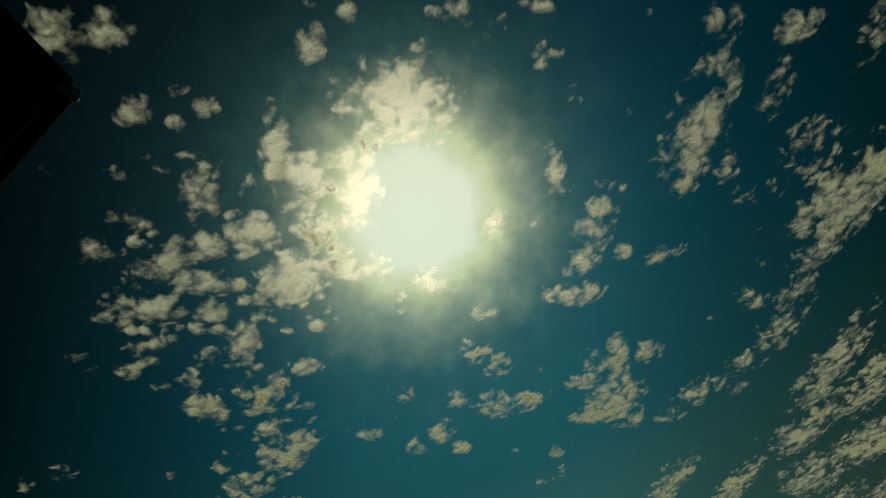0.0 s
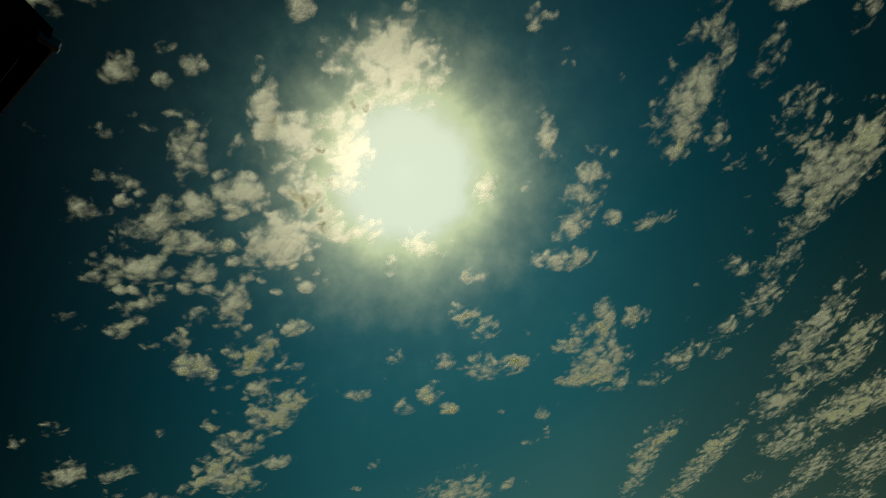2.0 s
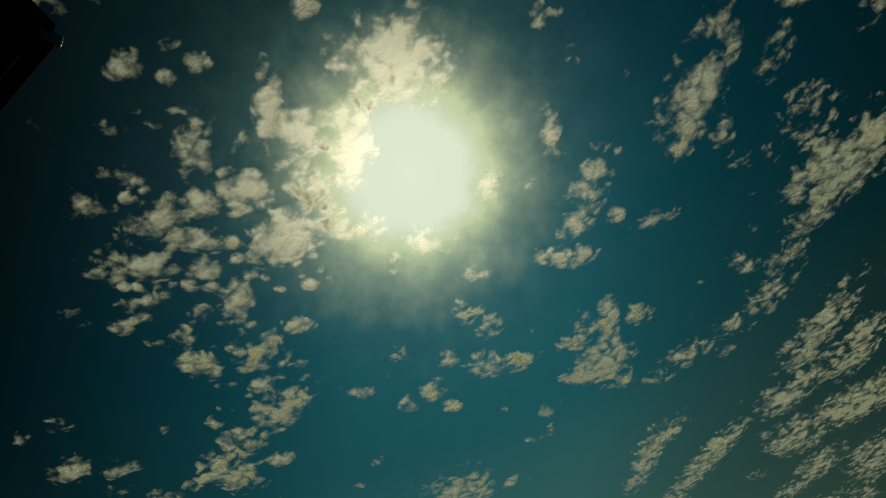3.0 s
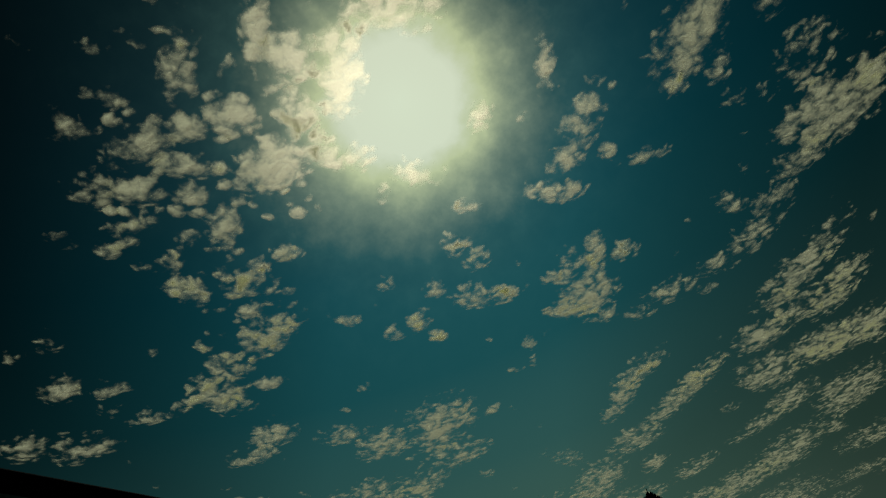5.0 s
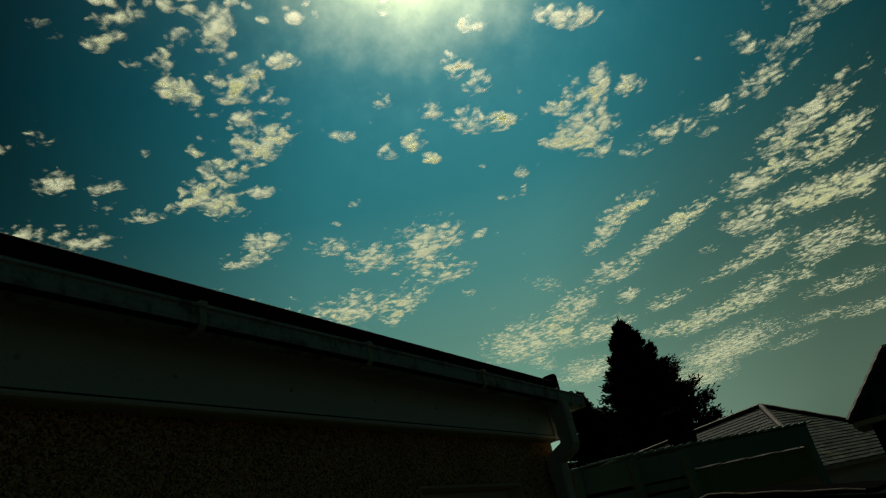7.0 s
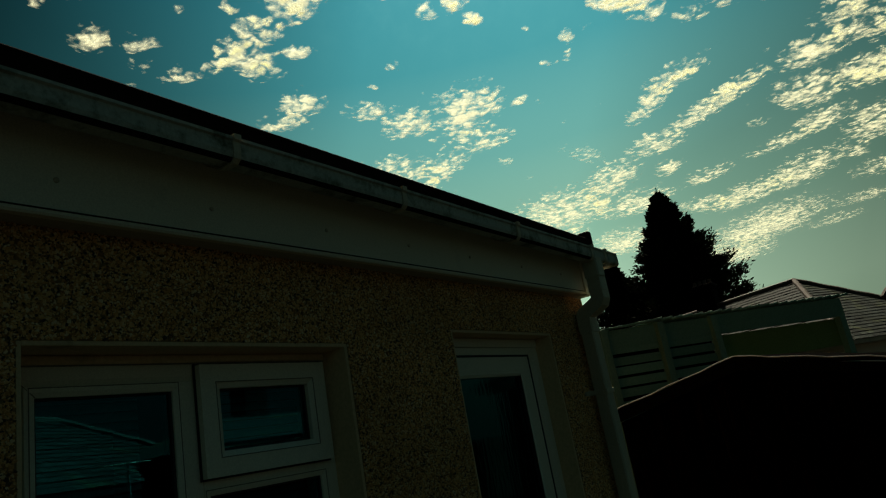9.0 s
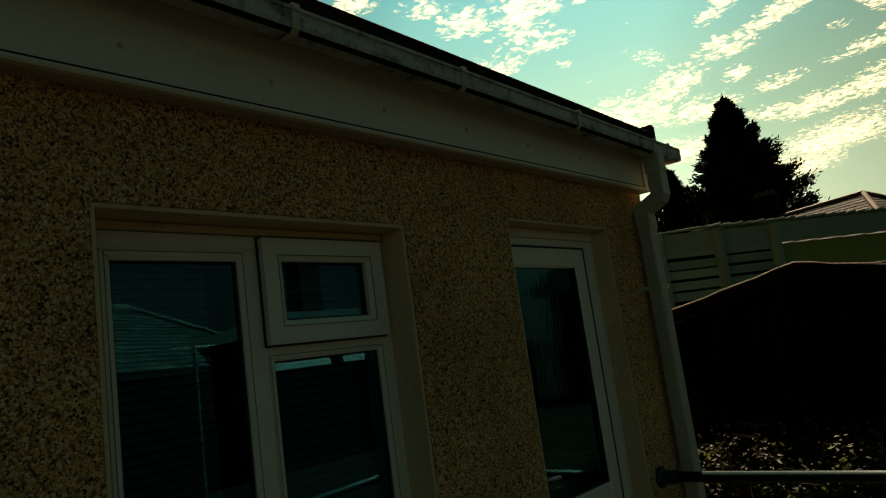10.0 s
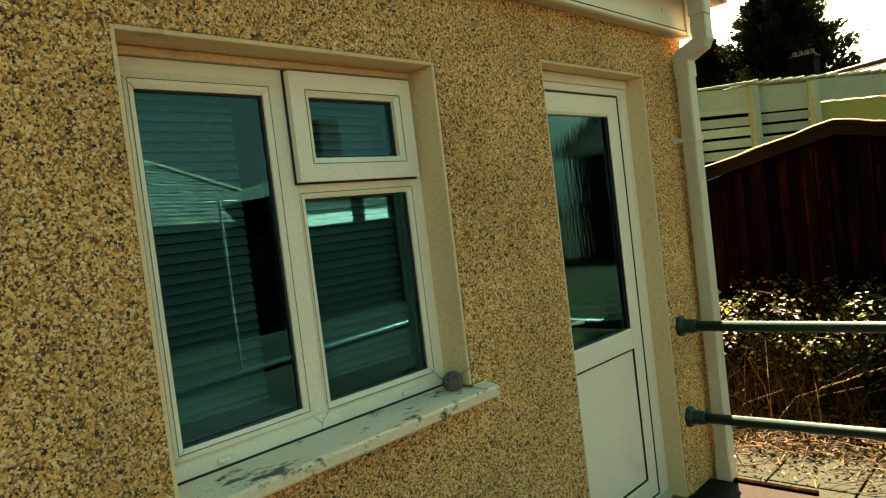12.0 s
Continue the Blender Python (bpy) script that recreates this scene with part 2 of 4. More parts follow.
RIPPLED = glass_material("rippled_glass", (0.02, 0.06, 0.06), 2.0, 0.03, (0.10, 0.85, 0.92))
RAIL = surface("green_painted_steel", (0.002, 0.022, 0.017), (0.003, 0.032, 0.025), 6, 0.42, 70, 0.15, dirt=(0.05, 0.03, 0.02), dirt_scale=12, dirt_edge=(0.66, 0.8))
CHROME = surface("brushed_metal", (0.35, 0.35, 0.33), (0.45, 0.45, 0.43), 9, 0.4, 200, 0.05, 1.0)
TWINE = surface("grey_twine", (0.07, 0.075, 0.06), (0.15, 0.155, 0.125), 30, 0.9, 300, 0.6)
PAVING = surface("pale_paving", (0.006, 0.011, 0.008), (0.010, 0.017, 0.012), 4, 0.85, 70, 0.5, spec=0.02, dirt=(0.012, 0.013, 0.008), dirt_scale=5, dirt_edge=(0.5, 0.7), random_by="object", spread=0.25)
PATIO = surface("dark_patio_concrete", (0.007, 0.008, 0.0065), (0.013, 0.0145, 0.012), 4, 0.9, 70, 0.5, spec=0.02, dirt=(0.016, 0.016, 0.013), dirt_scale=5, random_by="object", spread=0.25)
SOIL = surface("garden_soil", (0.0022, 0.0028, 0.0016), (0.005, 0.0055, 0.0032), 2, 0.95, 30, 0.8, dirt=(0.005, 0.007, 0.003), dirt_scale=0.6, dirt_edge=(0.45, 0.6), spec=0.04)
# Timber tone for the shed; it also paints shade behind the fence slats.
CREOSOTE_SHADE = surface("creosote_and_shade_boards", (0.0010, 0.0008, 0.0007), (0.003, 0.0016, 0.001), 5, 0.8, 40, 0.5, stretch=(6, 6, 0.5), dirt=(0.012, 0.005, 0.002), dirt_scale=3, dirt_edge=(0.53, 0.70), random_by="object", spread=0.6, spec=0.0)
FENCE_GREEN = surface("pale_green_stain", (0.14, 0.29, 0.20), (0.21, 0.37, 0.27), 3, 0.75, 40, 0.4, stretch=(1, 1, 6), random_by="object", spread=0.3)
MOSSY_BOARD = surface("mossy_board", (0.14, 0.20, 0.06), (0.22, 0.30, 0.09), 3, 0.8, 50, 0.4)
SLATE = surface("weathered_slate", (0.031, 0.041, 0.034), (0.062, 0.079, 0.067), 2, 0.75, 30, 0.3, dirt=(0.10, 0.12, 0.05), dirt_scale=1.2, random_by="island", spread=0.6, spec=0.04)
RIDGE = surface("clay_ridge_tile", (0.06, 0.048, 0.034), (0.10, 0.082, 0.058), 3, 0.8, 40, 0.3)
BRICK_SHADE = surface("brick_with_shade", (0.014, 0.010, 0.008), (0.028, 0.018, 0.013), 6, 0.9, 60, 0.4, spec=0.04)
DARK_STACK = surface("near_black_brick", (0.003, 0.0025, 0.002), (0.007, 0.005, 0.004), 6, 0.95, 60, 0.4, spec=0.02)
HOUSE_WHITE = surface("cream_house_render", (0.60, 0.57, 0.46), (0.70, 0.67, 0.56), 1, 0.9, 30, 0.3)
DARK_PANE = surface("dark_far_pane", (0.01, 0.012, 0.014), (0.02, 0.024, 0.026), 2, 0.1)
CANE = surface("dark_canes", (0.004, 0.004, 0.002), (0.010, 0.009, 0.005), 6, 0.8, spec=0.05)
# Darker copy of the twine tone, painting the shade between its strands.
TWINE_CORE = surface("shaded_twine", (0.02, 0.022, 0.018), (0.04, 0.042, 0.034), 60, 0.95, 300, 0.6, spec=0.05)
BARK = surface("bark", (0.05, 0.035, 0.02), (0.09, 0.06, 0.04), 6, 0.9, 30, 0.7, stretch=(4, 4, 0.6), spec=0.04)


def leaf_material(name, stops, gloss=0.5, through_amount=0.35):
    m, nt, bs = material(name)
    rnd = nt.nodes.new("ShaderNodeNewGeometry").outputs["Random Per Island"]
    col = link_ramp(nt, rnd, stops)
    nt.links.new(col, bs.inputs["Base Color"])
    bs.inputs["Roughness"].default_value = gloss
    bs.inputs["Specular IOR Level"].default_value = 0.4 * (1 - gloss)
    tr, mix = nt.nodes.new("ShaderNodeBsdfTranslucent"), nt.nodes.new("ShaderNodeMixShader")
    nt.links.new(col, tr.inputs[0])
    mix.inputs[0].default_value = through_amount
    nt.links.new(bs.outputs[0], mix.inputs[1])
    nt.links.new(tr.outputs[0], mix.inputs[2])
    nt.links.new(mix.outputs[0], nt.nodes["Material Output"].inputs[0])
    return m


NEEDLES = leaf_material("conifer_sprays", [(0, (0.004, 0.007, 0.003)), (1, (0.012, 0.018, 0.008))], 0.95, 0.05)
# Tone steps paint some leaves as sunlit and most as shaded.
BRAMBLE = leaf_material("bramble_leaves_sun_shade", [(0, (0.004, 0.008, 0.002)), (0.66, (0.012, 0.020, 0.005)), (0.80, (0.045, 0.065, 0.014)), (1, (0.10, 0.125, 0.034))], 0.6)
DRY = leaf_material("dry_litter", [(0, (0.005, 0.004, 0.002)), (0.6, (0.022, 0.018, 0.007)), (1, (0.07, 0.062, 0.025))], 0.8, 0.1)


# ---- building helpers ----
WORLD_OF = {}


def thing(name, at, label, category, group="", kind=""):
    ob = new(name)
    ob.empty_display_size = 0.1
    ob.location = at
    WORLD_OF[ob.name] = Matrix.Translation(at)
    return tagged(ob, label, category, group, kind)


def part(name, bm, mat, parent=None, label="", smooth=False):
    """One mesh object from a bmesh in world metres, under a thing or a part."""
    me = bpy.data.meshes.new(name)
    bm.normal_update()
    bm.to_mesh(me)
    bm.free()
    me.materials.append(mat)
    if smooth:
        me.polygons.foreach_set("use_smooth", [True] * len(me.polygons))
    ob = new(name, me)
    if parent is not None:
        ob.parent = parent
        ob.matrix_parent_inverse = WORLD_OF[parent.name].inverted()
    WORLD_OF[ob.name] = Matrix.Identity(4)
    return tagged(ob, label)


def mesh_part(name, verts, faces, mat, parent=None, label=""):
    me = bpy.data.meshes.new(name)
    me.from_pydata(verts, [], faces)
    me.materials.append(mat)
    ob = new(name, me)
    if parent is not None:
        ob.parent = parent
        ob.matrix_parent_inverse = WORLD_OF[parent.name].inverted()
    WORLD_OF[ob.name] = Matrix.Identity(4)
    return tagged(ob, label)


def box(x0, x1, y0, y1, z0, z1, bevel=0.0, bm=None, m=None):
    bm = bm or bmesh.new()
    vs = bmesh.ops.create_cube(bm, size=1.0)["verts"]
    bmesh.ops.scale(bm, vec=(x1 - x0, y1 - y0, z1 - z0), verts=vs)
    bmesh.ops.translate(bm, vec=((x0 + x1) / 2, (y0 + y1) / 2, (z0 + z1) / 2), verts=vs)
    if bevel:
        edges = list({e for v in vs for e in v.link_edges})
        got = bmesh.ops.bevel(bm, geom=edges, offset=bevel, segments=2, affect="EDGES", profile=0.5)
        vs = list({v for f in got["faces"] for v in f.verts} | {v for v in vs if v.is_valid})
    if m is not None:
        bmesh.ops.transform(bm, matrix=m, verts=vs)
    return bm


def tube(points, radius, sides=12, bm=None, caps=True):
    """A round bar along a line of points; radius may be one per point."""
    bm = bm or bmesh.new()
    pts = [Vector(p) for p in points]
    rad = radius if isinstance(radius, (list, tuple)) else [radius] * len(pts)
    rings = []
    for i, p in enumerate(pts):
        d = (pts[min(i + 1, len(pts) - 1)] - pts[max(i - 1, 0)]).normalized()
        a = d.cross(Vector((0.13, 0.21, 1)) if abs(d.z) < 0.9 else Vector((1, 0, 0))).normalized()
        b = d.cross(a)
        rings.append([bm.verts.new(p + (a * math.cos(2 * math.pi * k / sides) + b * math.sin(2 * math.pi * k / sides)) * rad[i]) for k in range(sides)])
    for r, s in zip(rings, rings[1:]):
        for k in range(sides):
            bm.faces.new((r[k], r[(k + 1) % sides], s[(k + 1) % sides], s[k]))
    if caps:
        bm.faces.new(rings[0][::-1])
        bm.faces.new(rings[-1])
    bmesh.ops.recalc_face_normals(bm, faces=bm.faces[:])
    return bm


def sweep_y(profile, y0, y1, bm=None, closed=True):
    """A bar of the given (x, z) outline from y0 to y1."""
    bm = bm or bmesh.new()
    a = [bm.verts.new((x, y0, z)) for x, z in profile]
    b = [bm.verts.new((x, y1, z)) for x, z in profile]
    n = len(profile)
    for k in range(n):
        bm.faces.new((a[k], a[(k + 1) % n], b[(k + 1) % n], b[k]))
    if closed:
        bm.faces.new(a[::-1])
        bm.faces.new(b)
    bmesh.ops.recalc_face_normals(bm, faces=bm.faces[:])
    return bm


def frame_ring(x0, x1, y0, y1, z0, z1, w, chamfer=0.008):
    """A mitred rectangular frame in a wall that faces +x, with a sloped inner lip."""
    bm = bmesh.new()
    loops = []
    for x, inset in ((x0, 0), (x1, 0), (x1, w - 2 * chamfer), (x1 - chamfer, w), (x0, w)):
        loops.append([bm.verts.new((x, y, z)) for y, z in ((y0 + inset, z0 + inset), (y1 - inset, z0 + inset), (y1 - inset, z1 - inset), (y0 + inset, z1 - inset))])
    for r, s in zip(loops, loops[1:] + loops[:1]):
        for k in range(4):
            bm.faces.new((r[k], r[(k + 1) % 4], s[(k + 1) % 4], s[k]))
    bmesh.ops.recalc_face_normals(bm, faces=bm.faces[:])
    return bm


# ---- ground ----
bm = bmesh.new()
bmesh.ops.create_grid(bm, x_segments=60, y_segments=60, size=900)
for v in bm.verts:
    v.co.z = -0.2
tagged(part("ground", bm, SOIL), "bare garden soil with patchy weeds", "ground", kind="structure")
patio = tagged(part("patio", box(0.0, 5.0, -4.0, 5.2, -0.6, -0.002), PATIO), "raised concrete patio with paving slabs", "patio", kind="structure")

# ---- the rendered single-storey extension ----
WIN = (2.369, 3.42, 0.967, 2.055)
DOOR = (4.046, 4.928, 0.0, 2.12)
END = 5.40
wall = bmesh.new()
for y0, y1, z0, z1 in ((1.86, WIN[0], -0.3, 2.62), (WIN[0], WIN[1], -0.3, 0.945), (WIN[0], WIN[1], WIN[3], 2.62), (WIN[1], DOOR[0], -0.3, 2.62),
                       (DOOR[0], DOOR[1], DOOR[3], 2.62), (DOOR[0], DOOR[1], -0.3, -0.01), (DOOR[1], END, -0.3, 2.62)):
    box(-0.28, 0.0, y0, y1, z0, z1, bm=wall)
bmesh.ops.remove_doubles(wall, verts=wall.verts[:], dist=0.0004)
wall_east = tagged(part("wall_east", wall, MORTAR), "ochre pebbledash rendered outside wall", "wall", kind="structure")
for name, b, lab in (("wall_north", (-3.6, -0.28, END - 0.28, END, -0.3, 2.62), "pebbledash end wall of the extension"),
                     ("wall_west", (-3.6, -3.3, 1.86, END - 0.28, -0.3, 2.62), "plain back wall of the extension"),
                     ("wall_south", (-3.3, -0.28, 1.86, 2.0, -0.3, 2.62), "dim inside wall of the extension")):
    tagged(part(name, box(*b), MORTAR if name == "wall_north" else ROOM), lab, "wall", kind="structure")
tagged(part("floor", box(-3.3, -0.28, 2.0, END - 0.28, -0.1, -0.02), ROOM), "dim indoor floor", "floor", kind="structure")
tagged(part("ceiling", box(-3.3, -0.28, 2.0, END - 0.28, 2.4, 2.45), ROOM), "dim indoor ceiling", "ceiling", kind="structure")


def chips(y0, y1, z0, z1, holes, per_m2, seed, name, label):
    """Stone chips pressed into the render, in the plane x = 0."""
    rng = np.random.default_rng(seed)
    n = int((y1 - y0) * (z1 - z0) * per_m2)
    p = np.stack([rng.uniform(-0.001, 0.0015, n), rng.uniform(y0, y1, n), rng.uniform(z0, z1, n)], 1)
    keep = np.ones(n, bool)
    for a, b, c, d in holes:
        keep &= ~((p[:, 1] > a - 0.003) & (p[:, 1] < b + 0.003) & (p[:, 2] > c - 0.003) & (p[:, 2] < d + 0.003))
    p = p[keep]
    n = len(p)
    size = rng.uniform(0.0030, 0.0058, (n, 1)) * np.where(rng.random((n, 1)) < 0.07, 1.45, 1.0)
    # each chip: an uneven four-sided lump that stands out of the bed
    an = rng.uniform(0, 2 * np.pi, (n, 1)) + np.arange(4) * (np.pi / 2) + rng.uniform(-0.35, 0.35, (n, 4))
    rad = size * rng.uniform(0.65, 1.3, (n, 4))
    v = np.zeros((n, 5, 3))
    v[:, :4, 0] = rng.uniform(-0.0015, 0.0008, (n, 4))
    v[:, :4, 1], v[:, :4, 2] = rad * np.cos(an), rad * np.sin(an)
    v[:, 4, 0] = size[:, 0] * rng.uniform(0.5, 1.1, n)
    v[:, 4, 1:] = size * rng.uniform(-0.45, 0.45, (n, 2))
    v += p[:, None, :]
    tri = np.array([(0, 1, 4), (1, 2, 4), (2, 3, 4), (3, 0, 4)])
    f = (np.arange(n)[:, None, None] * 5 + tri[None]).reshape(-1, 3)
    me = bpy.data.meshes.new(name)
    me.vertices.add(n * 5)
    me.vertices.foreach_set("co", v.reshape(-1))
    me.loops.add(len(f) * 3)
    me.loops.foreach_set("vertex_index", f.reshape(-1).astype(np.int32))
    me.polygons.add(len(f))
    me.polygons.foreach_set("loop_start", np.arange(0, len(f) * 3, 3, dtype=np.int32))
    me.update(calc_edges=True)
    me.materials.append(PEBBLE)
    ob = new(name, me)
    ob.parent = wall_east
    return tagged(ob, label, kind="stuff")


chips(1.5, END - 0.012, -0.15, 2.34, (WIN, (WIN[0] - 0.062, WIN[1] + 0.062, 0.918, 0.968), (DOOR[0], DOOR[1], -1, DOOR[3]), (0, 1.86, -1, 3)), 60000, 5, "stone_chips", "ochre, tan and brown stone chips")

# smooth painted reveals
rev = thing("window_reveal", (0, 2.9, 0.967), "smooth tan-painted plaster reveal round the window", "reveal", kind="structure")
part("jamb", box(-0.175, -0.001, WIN[1] - 0.012, WIN[1] + 0.002, WIN[2], WIN[3], 0.003), REVEAL, rev)
part("jamb", box(-0.175, -0.001, WIN[0] - 0.002, WIN[0] + 0.012, WIN[2], WIN[3], 0.003), REVEAL, rev)
part("head", box(-0.175, -0.001, WIN[0] + 0.012, WIN[1] - 0.012, WIN[3] - 0.012, WIN[3] + 0.002, 0.003), REVEAL, rev)
rev = thing("door_reveal", (0, 4.5, 0), "smooth tan-painted plaster reveal round the door", "reveal", kind="structure")
part("jamb", box(-0.165, -0.001, DOOR[1] - 0.012, DOOR[1] + 0.002, DOOR[2], DOOR[3], 0.003), REVEAL, rev)
part("jamb", box(-0.165, -0.001, DOOR[0] - 0.002, DOOR[0] + 0.012, DOOR[2], DOOR[3], 0.003), REVEAL, rev)
part("head", box(-0.165, -0.001, DOOR[0] + 0.012, DOOR[1] - 0.012, DOOR[3] - 0.012, DOOR[3] + 0.002, 0.003), REVEAL, rev)



def glaze(ob):
    """The mirror image comes off a pane's front face alone."""
    ob.data.materials.append(PANE_BACK)
    for f in ob.data.polygons:
        f.material_index = 0 if f.normal.x > 0.5 else 1
    ob.visible_shadow = False


# ---- window ----
X = -0.115
win = thing("window_1", (X, 2.9, 0.98), "white plastic casement window with a small top vent and a blind behind it", "window", kind="structure")
part("window_frame", frame_ring(X - 0.06, X, 2.381, 3.408, 0.966, 2.016, 0.050), UPVC, win)
part("head_trim", box(X - 0.05, X + 0.012, 2.384, 3.405, 2.019, 2.042, 0.005), REVEAL, win, "narrow tan packing strip")
part("head_seal", box(X - 0.05, X + 0.004, 2.384, 3.405, 2.0155, 2.0195), SEAM, win)
part("mullion", box(X - 0.06, X - 0.002, 2.848, 2.900, 1.012, 1.968, 0.004), UPVC, win)
part("transom", box(X - 0.06, X - 0.002, 2.900, 3.36, 1.655, 1.695, 0.004), UPVC, win)
part("casement_bead", frame_ring(X - 0.03, X + 0.004, 2.4305, 2.848, 1.0155, 1.9665, 0.026, 0.006), UPVC, win)
part("casement_bead", frame_ring(X - 0.03, X + 0.004, 2.899, 3.360, 1.0155, 1.660, 0.019, 0.006), UPVC, win)
# Thin grey rings paint the shadow gaps round the glazing beads.
part("bead_shadow_line", frame_ring(X + 0.003, X + 0.005, 2.440, 2.839, 1.029, 1.965, 0.0025, 0.0005), SEAM, win)
part("bead_shadow_line", frame_ring(X + 0.003, X + 0.005, 2.9005, 3.358, 1.0165, 1.6585, 0.0025, 0.0005), SEAM, win)
sash = part("vent_sash", frame_ring(X - 0.03, X + 0.028, 2.893, 3.378, 1.688, 2.009, 0.070, 0.010), UPVC, win, "white top-hung vent sash")
part("gasket", frame_ring(X + 0.002, X + 0.007, 2.887, 3.384, 1.682, 2.014, 0.007, 0.001), SEAL, sash)
part("bead_shadow_line", frame_ring(X + 0.027, X + 0.029, 2.944, 3.327, 1.739, 1.958, 0.0025, 0.0005), SEAM, sash)
# mitred corners
for (y0, z0), (y1, z1) in (((2.384, 0.969), (2.456, 1.041)), ((3.405, 0.969), (3.341, 1.033)), ((2.384, 2.013), (2.456, 1.941)), ((2.874, 0.985), (2.846, 1.013)), ((2.874, 0.985), (2.902, 1.013)), ((2.874, 0.969), (2.874, 0.985))):
    part("mitre_joint", tube([(X + 0.0035, y0, z0), (X + 0.0035, y1, z1)], 0.0011, 4), SEAM, win)
for name, y0, y1, z0, z1, dx in (("pane", 2.459, 2.820, 1.044, 1.939, 0), ("pane", 2.920, 3.339, 1.037, 1.639, 0), ("pane", 2.965, 3.306, 1.760, 1.937, 0.012)):
    p = part(name, box(X - 0.022 + dx, X - 0.018 + dx, y0 - 0.006, y1 + 0.006, z0 - 0.006, z1 + 0.006), PANE, win, "clear double glazing with sky reflections")
    glaze(p)
    part("rubber_seal", frame_ring(X - 0.016 + dx, X - 0.010 + dx, y0 - 0.006, y1 + 0.006, z0 - 0.006, z1 + 0.006, 0.010, 0.002), SEAL, win)
    part("spacer_bar", frame_ring(X - 0.046 + dx, X - 0.030 + dx, y0 - 0.004, y1 + 0.004, z0 - 0.004, z1 + 0.004, 0.012, 0.002), SEAL, win)
for y in (2.56, 3.22):
    part("drain_cap", box(X + 0.001, X + 0.012, y - 0.022, y + 0.022, 0.978, 0.992, 0.003), UPVC, win)
part("sill_joint", box(X - 0.01, X + 0.006, 2.385, 3.405, 0.9595, 0.9665), SEAL, win)
sill = thing("window_sill", (0, 2.9, 0.93), "weathered off-white sloping window sill with black mould stains", "sill", kind="structure")
part("sill_slab", sweep_y([(-0.125, 0.93), (0.062, 0.916), (0.066, 0.922), (0.066, 0.948), (0.060, 0.954), (-0.125, 0.962)], WIN[0] + 0.001, WIN[1] - 0.001), SILL, sill)
part("sill_end", sweep_y([(0.004, 0.922), (0.062, 0.916), (0.066, 0.922), (0.066, 0.948), (0.060, 0.954), (0.004, 0.966)], WIN[1] - 0.001, WIN[1] + 0.062), SILL, sill)
part("sill_end", sweep_y([(0.004, 0.922), (0.062, 0.916), (0.066, 0.922), (0.066, 0.948), (0.060, 0.954), (0.004, 0.966)], WIN[0] - 0.062, WIN[0] + 0.001), SILL, sill)

# venetian blinds behind the glass, one to each light
def slat_blind(y0, y1, label):
    mid = (y0 + y1) / 2
    ob = thing("venetian_blind", (-0.22, mid, 1.08), label, "blind", "blinds in the window")
    first = part("slat", sweep_y([(-0.0130, 0.0), (-0.0065, 0.0024), (0, 0.0034), (0.0065, 0.0024), (0.0130, 0.0), (0, 0.0024)], y0 - mid, y1 - mid), BLIND, ob)
    for i in range(34):
        slat = first if i == 0 else new("slat", first.data)
        if i:
            slat.parent = ob
            slat.matrix_parent_inverse = WORLD_OF[ob.name].inverted()
        slat.matrix_basis = pose(-0.225, mid, 1.105 + i * 0.0272, 0, 66, 0.15 * math.sin(i * 2.3))
    part("head_rail", box(-0.25, -0.20, y0, y1, 2.022, 2.05, 0.004), BLIND, ob)
    part("bottom_rail", box(-0.235, -0.215, y0, y1, 1.077, 1.089, 0.003), BLIND, ob)
    for y in (y0 + 0.08, y1 - 0.08):
        part("ladder_cord", tube([(-0.211, y, 1.085), (-0.211, y, 2.022)], 0.0012, 5), BLIND, ob)


slat_blind(2.39, 2.775, "grey-green horizontal slat blind lowered behind the tall pane")
slat_blind(2.93, 3.36, "grey-green horizontal slat blind lowered behind the two smaller panes")

# ball of twine on the sill
twine = thing("ball_of_twine", (-0.035, 3.365, 0.958), "small ball of grey garden twine in the corner of the sill", "twine")
bm = bmesh.new()
bmesh.ops.create_icosphere(bm, subdivisions=3, radius=0.030)
bmesh.ops.translate(bm, vec=(-0.035, 3.362, 0.989), verts=bm.verts[:])
part("core", bm, TWINE_CORE, twine)
rng = random.Random(4)
for k in range(34):
    a = Vector((rng.gauss(0, 1), rng.gauss(0, 1), rng.gauss(0, 1))).normalized()
    b = a.orthogonal().normalized()
    c = a.cross(b)
    o = Vector((-0.035, 3.362, 0.989)) + a * rng.uniform(-0.012, 0.012)
    r = rng.uniform(0.031, 0.0335)
    part("strand", tube([o + (b * math.cos(t * 0.4189) + c * math.sin(t * 0.4189)) * r for t in range(16)], 0.0019, 5), TWINE, twine)
part("loose_end", tube([(-0.02, 3.385, 1.005), (-0.01, 3.40, 1.015), (0.01, 3.404, 1.027), (0.02, 3.406, 1.045)], 0.0014, 5), TWINE, twine)
part("loose_end", tube([(-0.01, 3.345, 0.963), (0.01, 3.355, 0.961), (0.02, 3.34, 0.960), (0.012, 3.325, 0.960)], 0.0014, 5), TWINE, twine)

# ---- back door ----
XD = -0.095
door = thing("door_1", (XD, 4.5, 0.0), "closed white plastic back door with a rippled glass upper half", "door", kind="structure")
part("door_frame", frame_ring(XD - 0.07, XD, DOOR[0] + 0.013, DOOR[1] - 0.013, -0.005, 2.062, 0.058), UPVC, door)
part("head_strip", box(XD - 0.06, XD + 0.008, DOOR[0] + 0.014, DOOR[1] - 0.014, 2.064, 2.106, 0.004), UPVC, door)
